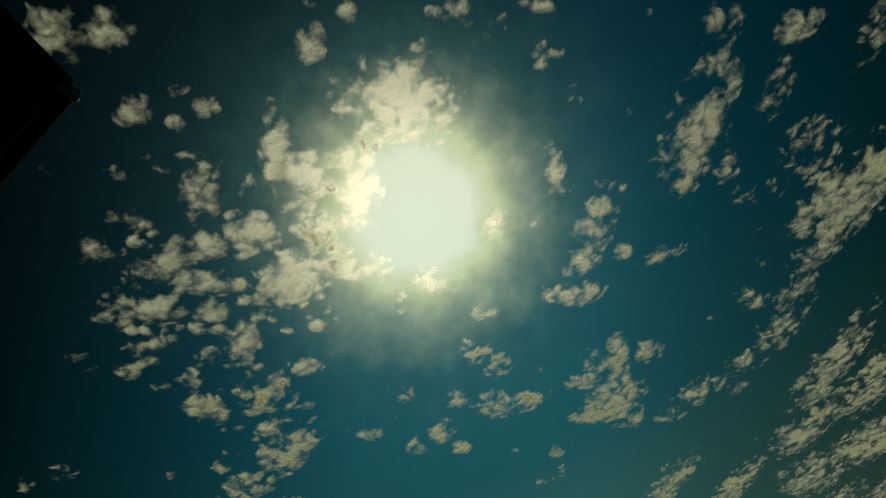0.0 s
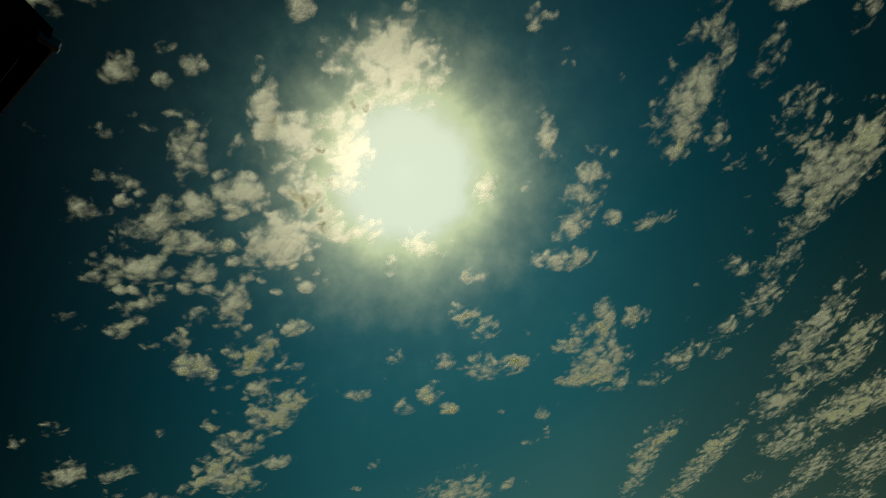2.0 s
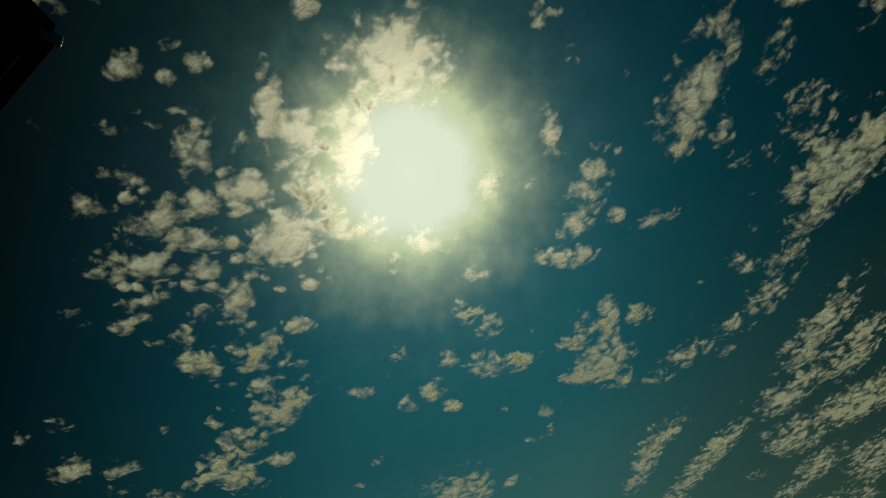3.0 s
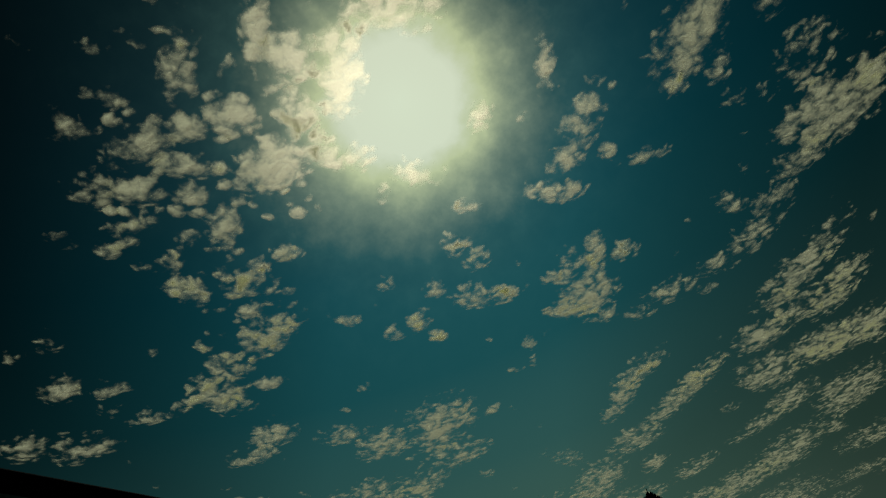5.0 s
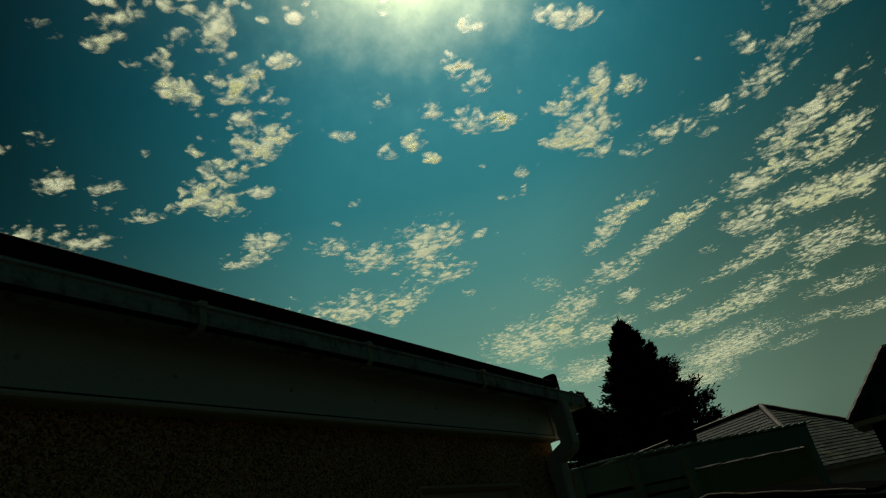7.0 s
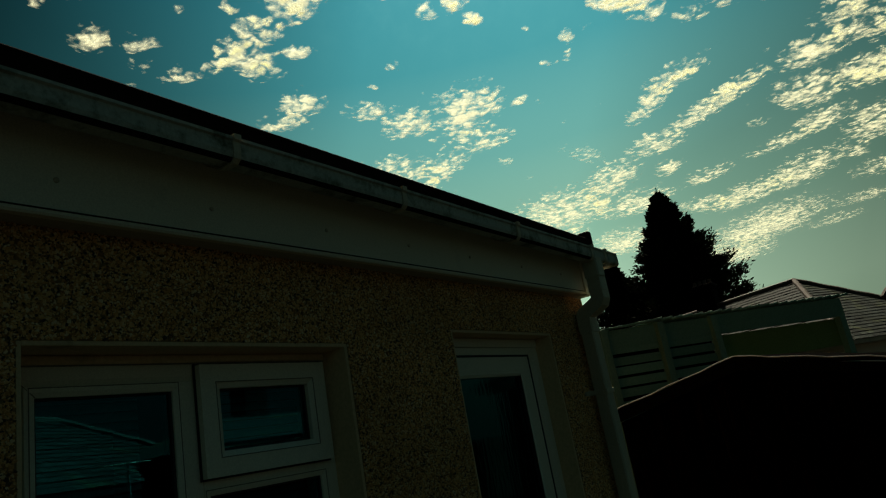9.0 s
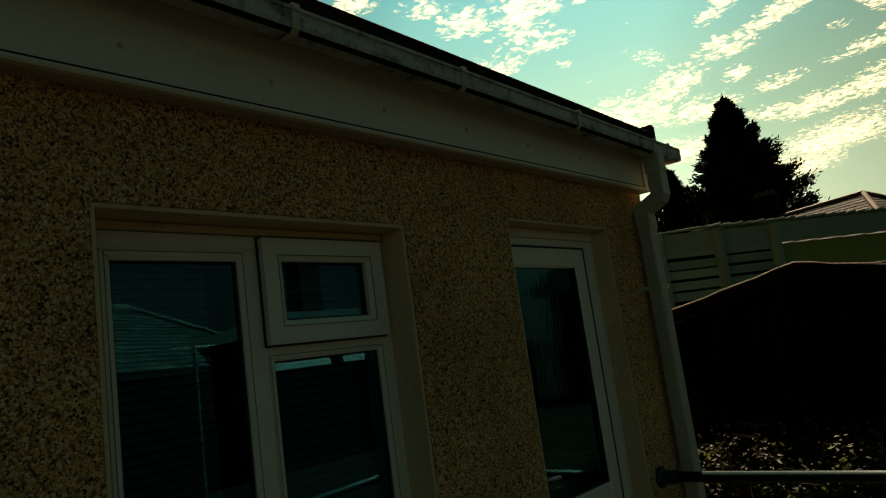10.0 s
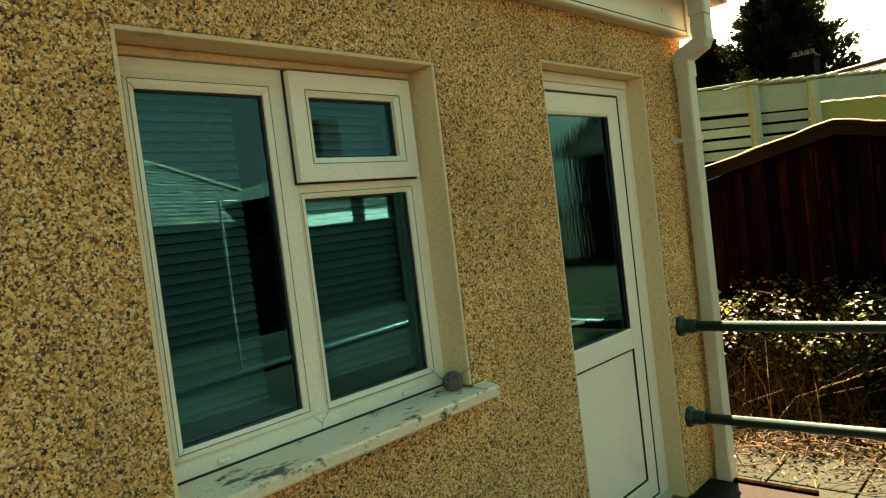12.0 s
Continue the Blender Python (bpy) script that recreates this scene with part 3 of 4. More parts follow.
part("threshold", box(XD - 0.06, XD + 0.02, DOOR[0] + 0.014, DOOR[1] - 0.014, -0.008, 0.03, 0.006), UPVC_OLD, door)
part("frame_stile", box(XD - 0.06, XD - 0.001, 4.812, 4.858, 0.05, 2.003, 0.003), UPVC, door)
leaf = part("leaf", frame_ring(XD - 0.05, XD + 0.003, 4.088, 4.800, 0.055, 2.018, 0.092, 0.006), UPVC, door, "white door leaf")
part("lock_rail", box(XD - 0.05, XD + 0.002, 4.180, 4.708, 0.800, 0.900, 0.003), UPVC, leaf)
part("lower_panel", box(XD - 0.04, XD - 0.001, 4.180, 4.702, 0.155, 0.797, 0.003), UPVC, leaf)
# Black rings set proud paint the dark of the panel groove and leaf gap.
part("groove_shade_line", frame_ring(XD - 0.002, XD + 0.0045, 4.176, 4.710, 0.148, 0.803, 0.007, 0.001), SEAL, leaf)
part("leaf_gap_line", frame_ring(XD + 0.001, XD + 0.005, 4.078, 4.811, 0.045, 2.028, 0.010, 0.001), SEAL, door)
p = part("rippled_pane", box(XD - 0.026, XD - 0.020, 4.17, 4.715, 0.895, 1.950), RIPPLED, leaf, "rippled obscure glass")
glaze(p)
part("glazing_bead", frame_ring(XD - 0.02, XD + 0.0035, 4.172, 4.714, 0.894, 1.950, 0.006, 0.003), UPVC, leaf)
part("pane_seal", frame_ring(XD - 0.019, XD - 0.010, 4.177, 4.709, 0.900, 1.944, 0.007, 0.001), SEAL, leaf)
hd = part("handle_plate", box(XD + 0.012, XD + 0.020, 4.120, 4.150, 0.92, 1.12, 0.004), CHROME, leaf, "chrome door handle")
part("lever", tube([(XD + 0.018, 4.135, 1.035), (XD + 0.052, 4.135, 1.035), (XD + 0.058, 4.142, 1.035), (XD + 0.058, 4.205, 1.030)], 0.008, 10), CHROME, hd)

# ---- fascia, gutter, downpipe, flat roof ----
fascia = thing("fascia_board", (0.1, 3.5, 2.31), "white plastic fascia board with button-headed screws", "fascia", kind="structure")
part("board", sweep_y([(0.05, 2.345), (0.058, 2.334), (0.078, 2.334), (0.082, 2.340), (0.082, 2.354), (0.076, 2.358), (0.076, 2.58), (0.05, 2.58)], 1.88, 5.31), UPVC, fascia)
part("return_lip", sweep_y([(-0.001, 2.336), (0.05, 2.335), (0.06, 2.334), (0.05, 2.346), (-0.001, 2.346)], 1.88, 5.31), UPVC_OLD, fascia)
part("lip_groove", box(0.080, 0.0835, 1.88, 5.305, 2.3475, 2.3515), LINE_BLACK, fascia, "black line above the lip")
part("end_cap", box(-0.002, 0.087, 5.30, 5.38, 2.330, 2.585, 0.004), UPVC, fascia)
for y in (2.0, 2.43, 2.863, 3.318, 3.76, 4.182, 4.632, 5.048):
    bm = bmesh.new()
    bmesh.ops.create_uvsphere(bm, u_segments=10, v_segments=6, radius=0.0075)
    bmesh.ops.transform(bm, matrix=pose(0.077, y, 2.430) @ Matrix.Diagonal((0.6, 1, 1, 1)), verts=bm.verts[:])
    part("screw_cap", bm, UPVC_OLD, fascia, smooth=True)

gutter = thing("gutter", (0.18, 3.5, 2.47), "grey-white plastic gutter streaked with moss and dirt", "gutter", kind="structure")
def fall(bm):
    """The gutter runs down towards its outlet."""
    for v in bm.verts:
        v.co.z -= 0.015 * (v.co.y - 3.57)
    return bm


outer = [(0.080, 2.598), (0.080, 2.562), (0.100, 2.546), (0.158, 2.513), (0.208, 2.513), (0.219, 2.522), (0.222, 2.535), (0.222, 2.570), (0.229, 2.574), (0.229, 2.583), (0.217, 2.583)]
inner = [(0.217, 2.537), (0.213, 2.525), (0.206, 2.518), (0.160, 2.518), (0.104, 2.550), (0.085, 2.566), (0.085, 2.598)]
part("trough", fall(sweep_y(outer + inner, 1.95, 5.50)), GUTTER, gutter)
part("stop_end", fall(box(0.100, 0.232, 5.50, 5.518, 2.511, 2.586, 0.006)), GUTTER, gutter)
part("black_edge_line", fall(sweep_y([(0.203, 2.5115), (0.2095, 2.5115), (0.2205, 2.5205), (0.2175, 2.5225), (0.2075, 2.5145), (0.203, 2.5145)], 1.95, 5.20)), LINE_BLACK, gutter, "black line along the lower edge")
for y in (2.06, 2.855, 3.590, 4.400, 5.18, 5.36):
    clip = [(0.0785, 2.60), (0.0785, 2.558), (0.098, 2.541), (0.156, 2.507), (0.211, 2.507), (0.2245, 2.519), (0.228, 2.535), (0.228, 2.568), (0.235, 2.573), (0.235, 2.590), (0.213, 2.590), (0.213, 2.584), (0.2295, 2.584),
            (0.2295, 2.574), (0.2225, 2.570), (0.2225, 2.535), (0.2195, 2.5215), (0.208, 2.5125), (0.158, 2.5125), (0.0795, 2.562)]
    part("bracket", fall(sweep_y(clip, y - 0.012, y + 0.012)), UPVC_OLD, gutter, "clip bracket")

pipe = thing("downpipe", (0.07, 5.235, -0.2), "square off-white plastic downpipe with a swan neck at the gutter", "downpipe", kind="structure")


def square_pipe(pts, w, d):
    bm = bmesh.new()
    rings = []
    for p in pts:
        x, y, z = p[:3]
        c = 0.007
        rings.append([bm.verts.new((x + sx, y + sy, z + sx * (p[3] if len(p) > 3 else 0))) for sx, sy in
                      ((d / 2 - c, -w / 2), (d / 2, -w / 2 + c), (d / 2, w / 2 - c), (d / 2 - c, w / 2), (-d / 2 + c, w / 2), (-d / 2, w / 2 - c), (-d / 2, -w / 2 + c), (-d / 2 + c, -w / 2))])
    for r, s in zip(rings, rings[1:]):
        for k in range(8):
            bm.faces.new((r[k], r[(k + 1) % 8], s[(k + 1) % 8], s[k]))
    bm.faces.new(rings[0])
    bm.faces.new(rings[-1])
    bmesh.ops.recalc_face_normals(bm, faces=bm.faces[:])
    return bm


part("outlet", square_pipe([(0.178, 5.254, 2.505), (0.178, 5.254, 2.40)], 0.088, 0.088), UPVC_OLD, pipe)
part("upper_bend", sweep_y([(0.141, 2.41), (0.215, 2.41), (0.215, 2.275), (0.196, 2.236), (0.108, 2.192), (0.108, 2.12), (0.031, 2.12), (0.031, 2.212), (0.048, 2.244), (0.141, 2.29)], 5.215, 5.303), UPVC_OLD, pipe)
part("collar", square_pipe([(0.178, 5.253, 2.36), (0.178, 5.253, 2.32)], 0.082, 0.082), UPVC_OLD, pipe)
part("collar", square_pipe([(0.070, 5.26, 2.17), (0.070, 5.26, 2.11)], 0.096, 0.084), UPVC_OLD, pipe)
part("pipe_length", square_pipe([(0.070, 5.26, 2.14), (0.070, 5.26, 0.06)], 0.086, 0.074), UPVC_OLD, pipe)
part("shoe", square_pipe([(0.070, 5.26, 0.10), (0.070, 5.26, -0.05, 0.0), (0.088, 5.26, -0.10, 0.5), (0.15, 5.26, -0.16, 0.9)], 0.094, 0.082), UPVC_OLD, pipe)
for z in (1.79, 0.30):
    part("pipe_clip", box(0.0, 0.112, 5.21, 5.309, z - 0.013, z + 0.013, 0.003), UPVC_OLD, pipe)
    part("clip_ear", box(0.0, 0.012, 5.165, 5.21, z - 0.012, z + 0.012, 0.003), UPVC_OLD, pipe)



def lean(bm):
    for v in bm.verts:
        v.co.z += 0.050 - 0.0200 * (v.co.y - 1.95)
    return bm


roof = thing("flat_roof", (-1.7, 3.5, 2.62), "flat roof of black mineral felt with a rolled edge", "roof", kind="structure")
part("deck", box(-3.6, 0.10, 1.86, 5.36, 2.622, 2.640), FELT, roof)
part("felt_edge", lean(sweep_y([(0.08, 2.575), (0.165, 2.562), (0.178, 2.575), (0.181, 2.615), (0.182, 2.644), (0.176, 2.650), (0.12, 2.652), (0.06, 2.647)], 1.90, 5.30)), FELT, roof)
part("corner_block", box(0.11, 0.185, 5.285, 5.335, 2.55, 2.68, 0.012), FELT, roof)

# ---- the main house that the extension leans on ----
house = thing("main_house", (-3.0, -2.0, -0.2), "two-storey pebbledash house with a slate gable roof and dark eaves", "house", kind="structure")
bm = box(-7.0, 0.0, -5.2, 1.858, -0.3, 4.9)
part("house_wall", bm, MORTAR, house)
gable = bmesh.new()
tri = [(-5.2, 4.9), (1.858, 4.9), (-1.67, 7.25)]
a = [gable.verts.new((0.0, y, z)) for y, z in tri]
b = [gable.verts.new((-7.0, y, z)) for y, z in tri]
gable.faces.new(a)
gable.faces.new(b[::-1])
for k in range(3):
    gable.faces.new((a[k], b[k], b[(k + 1) % 3], a[(k + 1) % 3]))
bmesh.ops.recalc_face_normals(gable, faces=gable.faces[:])
part("gable", gable, MORTAR, house)
for s in (1, -1):
    y0, y1 = (2.06, -1.67) if s == 1 else (-5.40, -1.67)
    bm = bmesh.new()
    lo, hi = 4.98, 4.98 + 3.73 * 0.665
    vs = [bm.verts.new((x, y, z + dz)) for x in (0.27, -7.3) for dz in (0, 0.09) for y, z in ((y0, lo), (y1, hi))]
    for f in ((0, 1, 3, 2), (4, 6, 7, 5), (0, 2, 6, 4), (1, 5, 7, 3), (2, 3, 7, 6), (0, 4, 5, 1)):
        bm.faces.new([vs[k] for k in f])
    bmesh.ops.recalc_face_normals(bm, faces=bm.faces[:])
    part("roof_slope", bm, SLATE, house, "dark slate roof slope")
    part("eaves_soffit", box(-7.0, 0.20, min(y0 - s * 0.07, y0 - s * 0.20), max(y0 - s * 0.07, y0 - s * 0.20), 4.76, 4.97, 0.01), FELT, house)
part("eaves_gutter", tube([(0.24, 2.06, 4.98), (-7.2, 2.06, 4.95)], 0.045, 10), FELT, house)
part("gutter_stop", box(0.235, 0.262, 2.01, 2.11, 4.94, 5.03, 0.006), CHROME, house, "shiny gutter stop end")

# ---- hand rails on the patio edge ----
rails = thing("hand_rail", (1.2, 5.08, 0.0), "green-painted steel double hand rail fixed to the wall", "railing")
for y, z in ((5.035, 0.851), (5.028, 0.383)):
    bar = part("rail_bar", tube([(0.0, y, z), (1.62, y + 0.08, z), (1.66, y + 0.07, z), (1.675, y + 0.03, z), (1.40, 3.0, z)], 0.0255, 16), RAIL, rails, smooth=True)
    part("wall_flange", tube([(0.0, y, z), (0.012, y, z), (0.02, y + 0.001, z)], [0.054, 0.054, 0.05], 20), RAIL, bar)
    part("socket", tube([(0.015, y, z), (0.03, y + 0.001, z), (0.085, y + 0.004, z), (0.09, y + 0.004, z)], [0.045, 0.036, 0.034, 0.03], 18), RAIL, bar)
    for k in range(3):
        an = k * 2.094 + 0.5
        bm = bmesh.new()
        bmesh.ops.create_cone(bm, cap_ends=True, segments=6, radius1=0.006, radius2=0.006, depth=0.008)
        bmesh.ops.transform(bm, matrix=pose(0.016, y + 0.046 * math.cos(an), z + 0.046 * math.sin(an), 0, 90, 0), verts=bm.verts[:])
        part("bolt", bm, RAIL, bar)
for x, y in ((1.655, 5.08), (1.40, 3.0)):
    part("post", tube([(x, y, 0.0), (x, y, 0.88)], 0.027, 14), RAIL, rails)

# ---- shed ----
SHED = pose(0.100, 8.0, -0.2, 0, 0, -4)
shed = thing("garden_shed", (0.116, 9.0, -0.2), "dark creosoted timber shed with a sagging black felt roof", "shed")


def at_shed(bm):
    bmesh.ops.transform(bm, matrix=SHED, verts=bm.verts[:])
    return bm


HALF, RISE, TOP, LEFT = 1.13, 0.24, 2.150, 1.14
core = bmesh.new()
prof = [(-HALF * LEFT + 0.03, 0.0), (HALF - 0.03, 0.0), (HALF - 0.03, TOP - RISE - 0.10), (0, TOP - 0.10), (-HALF * LEFT + 0.03, TOP - RISE * LEFT - 0.10)]
fr = [core.verts.new((x, 0.14, z)) for x, z in prof]
bk = [core.verts.new((x, 1.75, z)) for x, z in prof]
core.faces.new(fr)
core.faces.new(bk[::-1])
for k in range(5):
    core.faces.new((fr[k], bk[k], bk[(k + 1) % 5], fr[(k + 1) % 5]))
bmesh.ops.recalc_face_normals(core, faces=core.faces[:])
part("shed_frame", at_shed(core), CREOSOTE_SHADE, shed)
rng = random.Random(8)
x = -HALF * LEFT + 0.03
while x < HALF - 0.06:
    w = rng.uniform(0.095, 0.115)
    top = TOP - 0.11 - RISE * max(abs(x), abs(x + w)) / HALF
    part("board", at_shed(box(x + 0.004, x + w - 0.004, 0.105 + rng.uniform(0, 0.012), 0.14, 0.04 + rng.uniform(-0.02, 0.02), top, 0.003)), CREOSOTE_SHADE, shed)
    x += w
for s in (-1, 1):
    bm = bmesh.new()
    n = 10
    far = LEFT if s < 0 else 1.0
    rows = []
    for j in range(5):
        row = []
        for i in range(n + 1):
            u = i / n
            sag = 0.018 * math.sin(u * 9 + j * 1.7) * u
            row.append((s * HALF * far * u, -0.04 + 1.95 * j / 4, TOP - RISE * far * u + sag * 0.6))
        rows.append(row)
    for dz in (0.0, -0.035):
        grid = [[bm.verts.new((px, py, pz + dz)) for px, py, pz in r] for r in rows]
        for j in range(4):
            for i in range(n):
                bm.faces.new((grid[j][i], grid[j][i + 1], grid[j + 1][i + 1], grid[j + 1][i]))
        if dz == 0.0:
            upper = grid
        else:
            for i in range(n):
                bm.faces.new((upper[0][i], upper[0][i + 1], grid[0][i + 1], grid[0][i]))
            for j in range(4):
                bm.faces.new((upper[j][n], upper[j + 1][n], grid[j + 1][n], grid[j][n]))
    bmesh.ops.recalc_face_normals(bm, faces=bm.faces[:])
    part("felt_roof", at_shed(bm), FELT_SHINY, shed, "sagging black felt")
    ang = math.degrees(math.atan2(RISE, HALF)) * s
    part("barge_board", at_shed(box(0, HALF * 1.02 * far, -0.035, -0.010, -0.115, -0.036, 0.003, m=pose(0, 0, TOP, 0, ang if s > 0 else 180 + ang, 0) if s > 0 else pose(0, 0, TOP, 0, ang, 0) @ Matrix.Diagonal((-1, 1, 1, 1)))), FELT_SHINY, shed)
    part("edge_strip", at_shed(tube([(s * HALF * far * k / 8, -0.042, TOP - RISE * far * k / 8 + 0.004 + 0.006 * math.sin(k * 2.1)) for k in range(9)], 0.006, 6)), STRIP, shed, "pale edge strip of the felt")

# ---- pale green slat fence with a boarded canopy ----
FENCE = Matrix(((0.574, -0.819, 0, -1.67), (0.819, 0.574, 0, 9.62), (0, 0, 1, 0), (0, 0, 0, 1)))
fence = thing("slat_fence", (-0.7, 11.0, -0.2), "pale green stained slat fence with a boarded canopy edge", "fence")


def at_fence(bm):
    bmesh.ops.transform(bm, matrix=FENCE, verts=bm.verts[:])
    return bm


rng = random.Random(3)
for u in (-1.7, -0.89, -0.08, 0.733, 1.545):
    part("post", at_fence(box(u - 0.05, u + 0.05, -0.07, 0.03, -0.2, 2.645, 0.008)), FENCE_GREEN, fence)
z = -0.1
row = 0
while z < 2.38:
    for u0, u1 in ((-1.7, -0.89), (-0.89, -0.08), (-0.08, 0.733), (0.733, 1.545)):
        dz = rng.uniform(-0.010, 0.010)
        # Near-black boards paint the shade seen in the gaps between slats.
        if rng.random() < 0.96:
            part("back_slat", at_fence(box(u0 + 0.01, u1 - 0.01, 0.075, 0.095, z + 0.055 + dz, z + 0.180 + dz, 0.003)), CREOSOTE_SHADE, fence)
        part("slat", at_fence(box(u0 + 0.02, u1 - 0.02, -0.002, 0.018, z + dz, z + 0.098 + dz, 0.003)), FENCE_GREEN, fence)
    z += 0.128
    row += 1
part("top_board", at_fence(box(-1.7, 1.50, -0.004, 0.022, 2.40, 2.63, 0.004)), FENCE_GREEN, fence)
part("canopy_beam", at_fence(box(1.50, 3.75, -0.03, 0.03, 2.40, 2.65, 0.004)), FENCE_GREEN, fence)
part("low_board", at_fence(box(1.58, 3.65, 0.06, 0.09, 2.02, 2.385, 0.004)), MOSSY_BOARD, fence, "mossy yellow-green board")
part("far_post", at_fence(box(3.62, 3.72, -0.05, 0.05, -0.2, 2.40, 0.006)), FENCE_GREEN, fence)
u = 0.62
while u < 3.85:
    part("canopy_board", at_fence(box(0, 0.175, -0.06, 0.5, 0, 0.026, 0.003, m=pose(u, 0, 2.658 + rng.uniform(-0.004, 0.004), 0, -8, 0))), FENCE_GREEN, fence)
    u += 0.155
part("slope_board", at_fence(box(0, 2.4, -0.06, 0.05, 0, 0.02, 0.003, m=pose(-1.75, 0, 2.53, 0, -3.5, 0))), FENCE_GREEN, fence)


# ---- far houses ----
def slates(bm, a, b, c, d, course, width, rng, lift=0.02):
    """Courses of lapped slates on the slope a-b (eave), d-c (ridge); rows thin out towards a hip."""
    a, b, c, d = (Vector(p) for p in (a, b, c, d))
    n = (b - a).cross(d - a).normalized()
    rows = max(1, int((d - a).length / course))
    for r in range(rows):
        t0, t1 = r / rows, min(1.0, (r + 1.18) / rows)
        l0, r0, l1, r1 = a.lerp(d, t0), b.lerp(c, t0), a.lerp(d, t1), b.lerp(c, t1)
        count = max(1, int((r0 - l0).length / width))
        for k in range(count):
            s0, s1 = (k + 0.5 * (r % 2)) / count, (k + 0.94 + 0.5 * (r % 2)) / count
            if s0 >= 1:
                continue
            s1 = min(s1, 1.0)
            up = n * (lift + rng.uniform(0, 0.012))
            q = [l0.lerp(r0, s0) + up, l0.lerp(r0, s1) + up, l1.lerp(r1, s1) + n * 0.004, l1.lerp(r1, s0) + n * 0.004]
            bm.faces.new([bm.verts.new(p) for p in q])
            e = [q[0], q[1], q[1] - n * 0.02, q[0] - n * 0.02]
            bm.faces.new([bm.verts.new(p) for p in e])


def hip_house(name, ridge0, ridge1, half, ridge_z, eave_z, label, wall_mat, windows=(), seed=1, course=0.26, width=0.32, eaves=None):
    """A bungalow with a hipped slate roof along ridge0 - ridge1."""
    r0, r1 = Vector((*ridge0, ridge_z)), Vector((*ridge1, ridge_z))
    d = (r1 - r0).normalized()
    n = Vector((-d.y, d.x, 0))
    down = Vector((0, 0, eave_z - ridge_z))
    c = [r0 - d * half - n * half + down, r1 + d * half - n * half + down, r1 + d * half + n * half + down, r0 - d * half + n * half + down]
    mid = (r0 + r1) / 2
    ob = thing(name, (mid.x, mid.y, -0.2), label, "house", kind="structure")
    rng = random.Random(seed)
    for k, q in enumerate(((c[0], c[1], r1, r0), (c[1], c[2], r1, r1), (c[2], c[3], r0, r1), (c[3], c[0], r0, r0))):
        bm = bmesh.new()
        pts = list(dict.fromkeys(tuple(p) for p in q))
        bm.faces.new([bm.verts.new(p) for p in pts])
        slates(bm, *q, course, width, rng)
        part("roof_slope", bm, SLATE, ob)
    for k, r in ((0, r0), (1, r1), (2, r1), (3, r0)):
        part("hip_tiles", tube([c[k].lerp(r, t / 12) + Vector((0, 0, 0.03 + 0.02 * (t % 2))) for t in range(13)], 0.09, 7), RIDGE, ob)
    part("ridge_tiles", tube([r0.lerp(r1, t / 14) + Vector((0, 0, 0.03)) for t in range(15)], 0.10, 7), RIDGE, ob)
    m = Matrix(((d.x, n.x, 0, mid.x), (d.y, n.y, 0, mid.y), (0, 0, 1, 0), (0, 0, 0, 1)))
    length = (r1 - r0).length / 2 + half
    part("house_wall", box(-length + 0.35, length - 0.35, -half + 0.35, half - 0.35, -0.25, eave_z + 0.1, m=m), wall_mat, ob)
    part("eaves_board", box(-length + 0.02, length - 0.02, -half + 0.02, half - 0.02, eave_z - 0.12, eave_z - 0.01, m=m), eaves or UPVC_OLD, ob)
    for u, side, w, z0, z1 in windows:
        y = side * (half - 0.35)
        pane = part("window", box(u - w / 2, u + w / 2, min(y, y + side * 0.03), max(y, y + side * 0.03), z0, z1, m=m), DARK_PANE, ob, "dark far window")
        part("window_frame", box(u - w / 2 - 0.06, u + w / 2 + 0.06, min(y, y + side * 0.02), max(y, y + side * 0.02), z0 - 0.06, z1 + 0.06, m=m), UPVC, pane)
        part("glazing_bar", box(u - 0.03, u + 0.03, min(y, y + side * 0.05), max(y, y + side * 0.05), z0, z1, m=m), UPVC, pane)
    return ob


bungalow = hip_house("bungalow", (-2.57, 30.0), (-10.5, 34.1), 3.8, 5.17, 2.5, "cream bungalow with a hipped slate roof and clay ridge", HOUSE_WHITE, ((-3.0, 1, 1.4, 0.9, 2.1), (1.5, 1, 1.4, 0.9, 2.1)), 11)
stack = part("chimney", box(-6.72, -5.88, 31.5, 32.3, 4.7, 6.05, 0.02), DARK_STACK, bungalow, "brick chimney stack")
part("chimney_cap", box(-6.78, -5.82, 31.44, 32.36, 6.05, 6.17, 0.02), DARK_STACK, stack)
for k in range(4):
    part("chimney_pot", tube([(-6.62 + k * 0.21, 31.9, 6.15), (-6.62 + k * 0.21, 31.9, 6.40)], [0.085, 0.07], 10), RIDGE, stack, "pale clay pot")
steep = hip_house("slate_house", (1.86, 21.3), (9.0, 21.3), 1.28, 4.5, 3.05, "house with a steep slate hipped roof", BRICK_SHADE, (), 5, 0.16, 0.22)

# houses across the garden behind the camera, mirrored in the panes
# Their walls are coloured near black in place of shade.
hip_house("white_bungalow", (13.0, 6.0), (15.0, 9.5), 3.0, 3.7, 2.0, "bungalow with a hipped slate roof across the garden, walls coloured dark for shade", BRICK_SHADE, ((0.5, 1, 1.2, 0.8, 1.8),), 21, eaves=FELT)
white_house = thing("white_house", (13.5, 14.5, -0.2), "cream rendered house with a tall chimney across the garden", "house", kind="structure")
part("house_wall", box(10.17, 15.2, 10.1, 16.6, -0.25, 2.45), BRICK_SHADE, white_house)
for y0, y1 in ((10.15, 11.60), (11.97, 12.68)):
    part("rendered_panel", box(10.10, 10.169, y0, y1, 1.72, 2.40), HOUSE_WHITE, white_house, "cream rendered wall panel")
bm = bmesh.new()
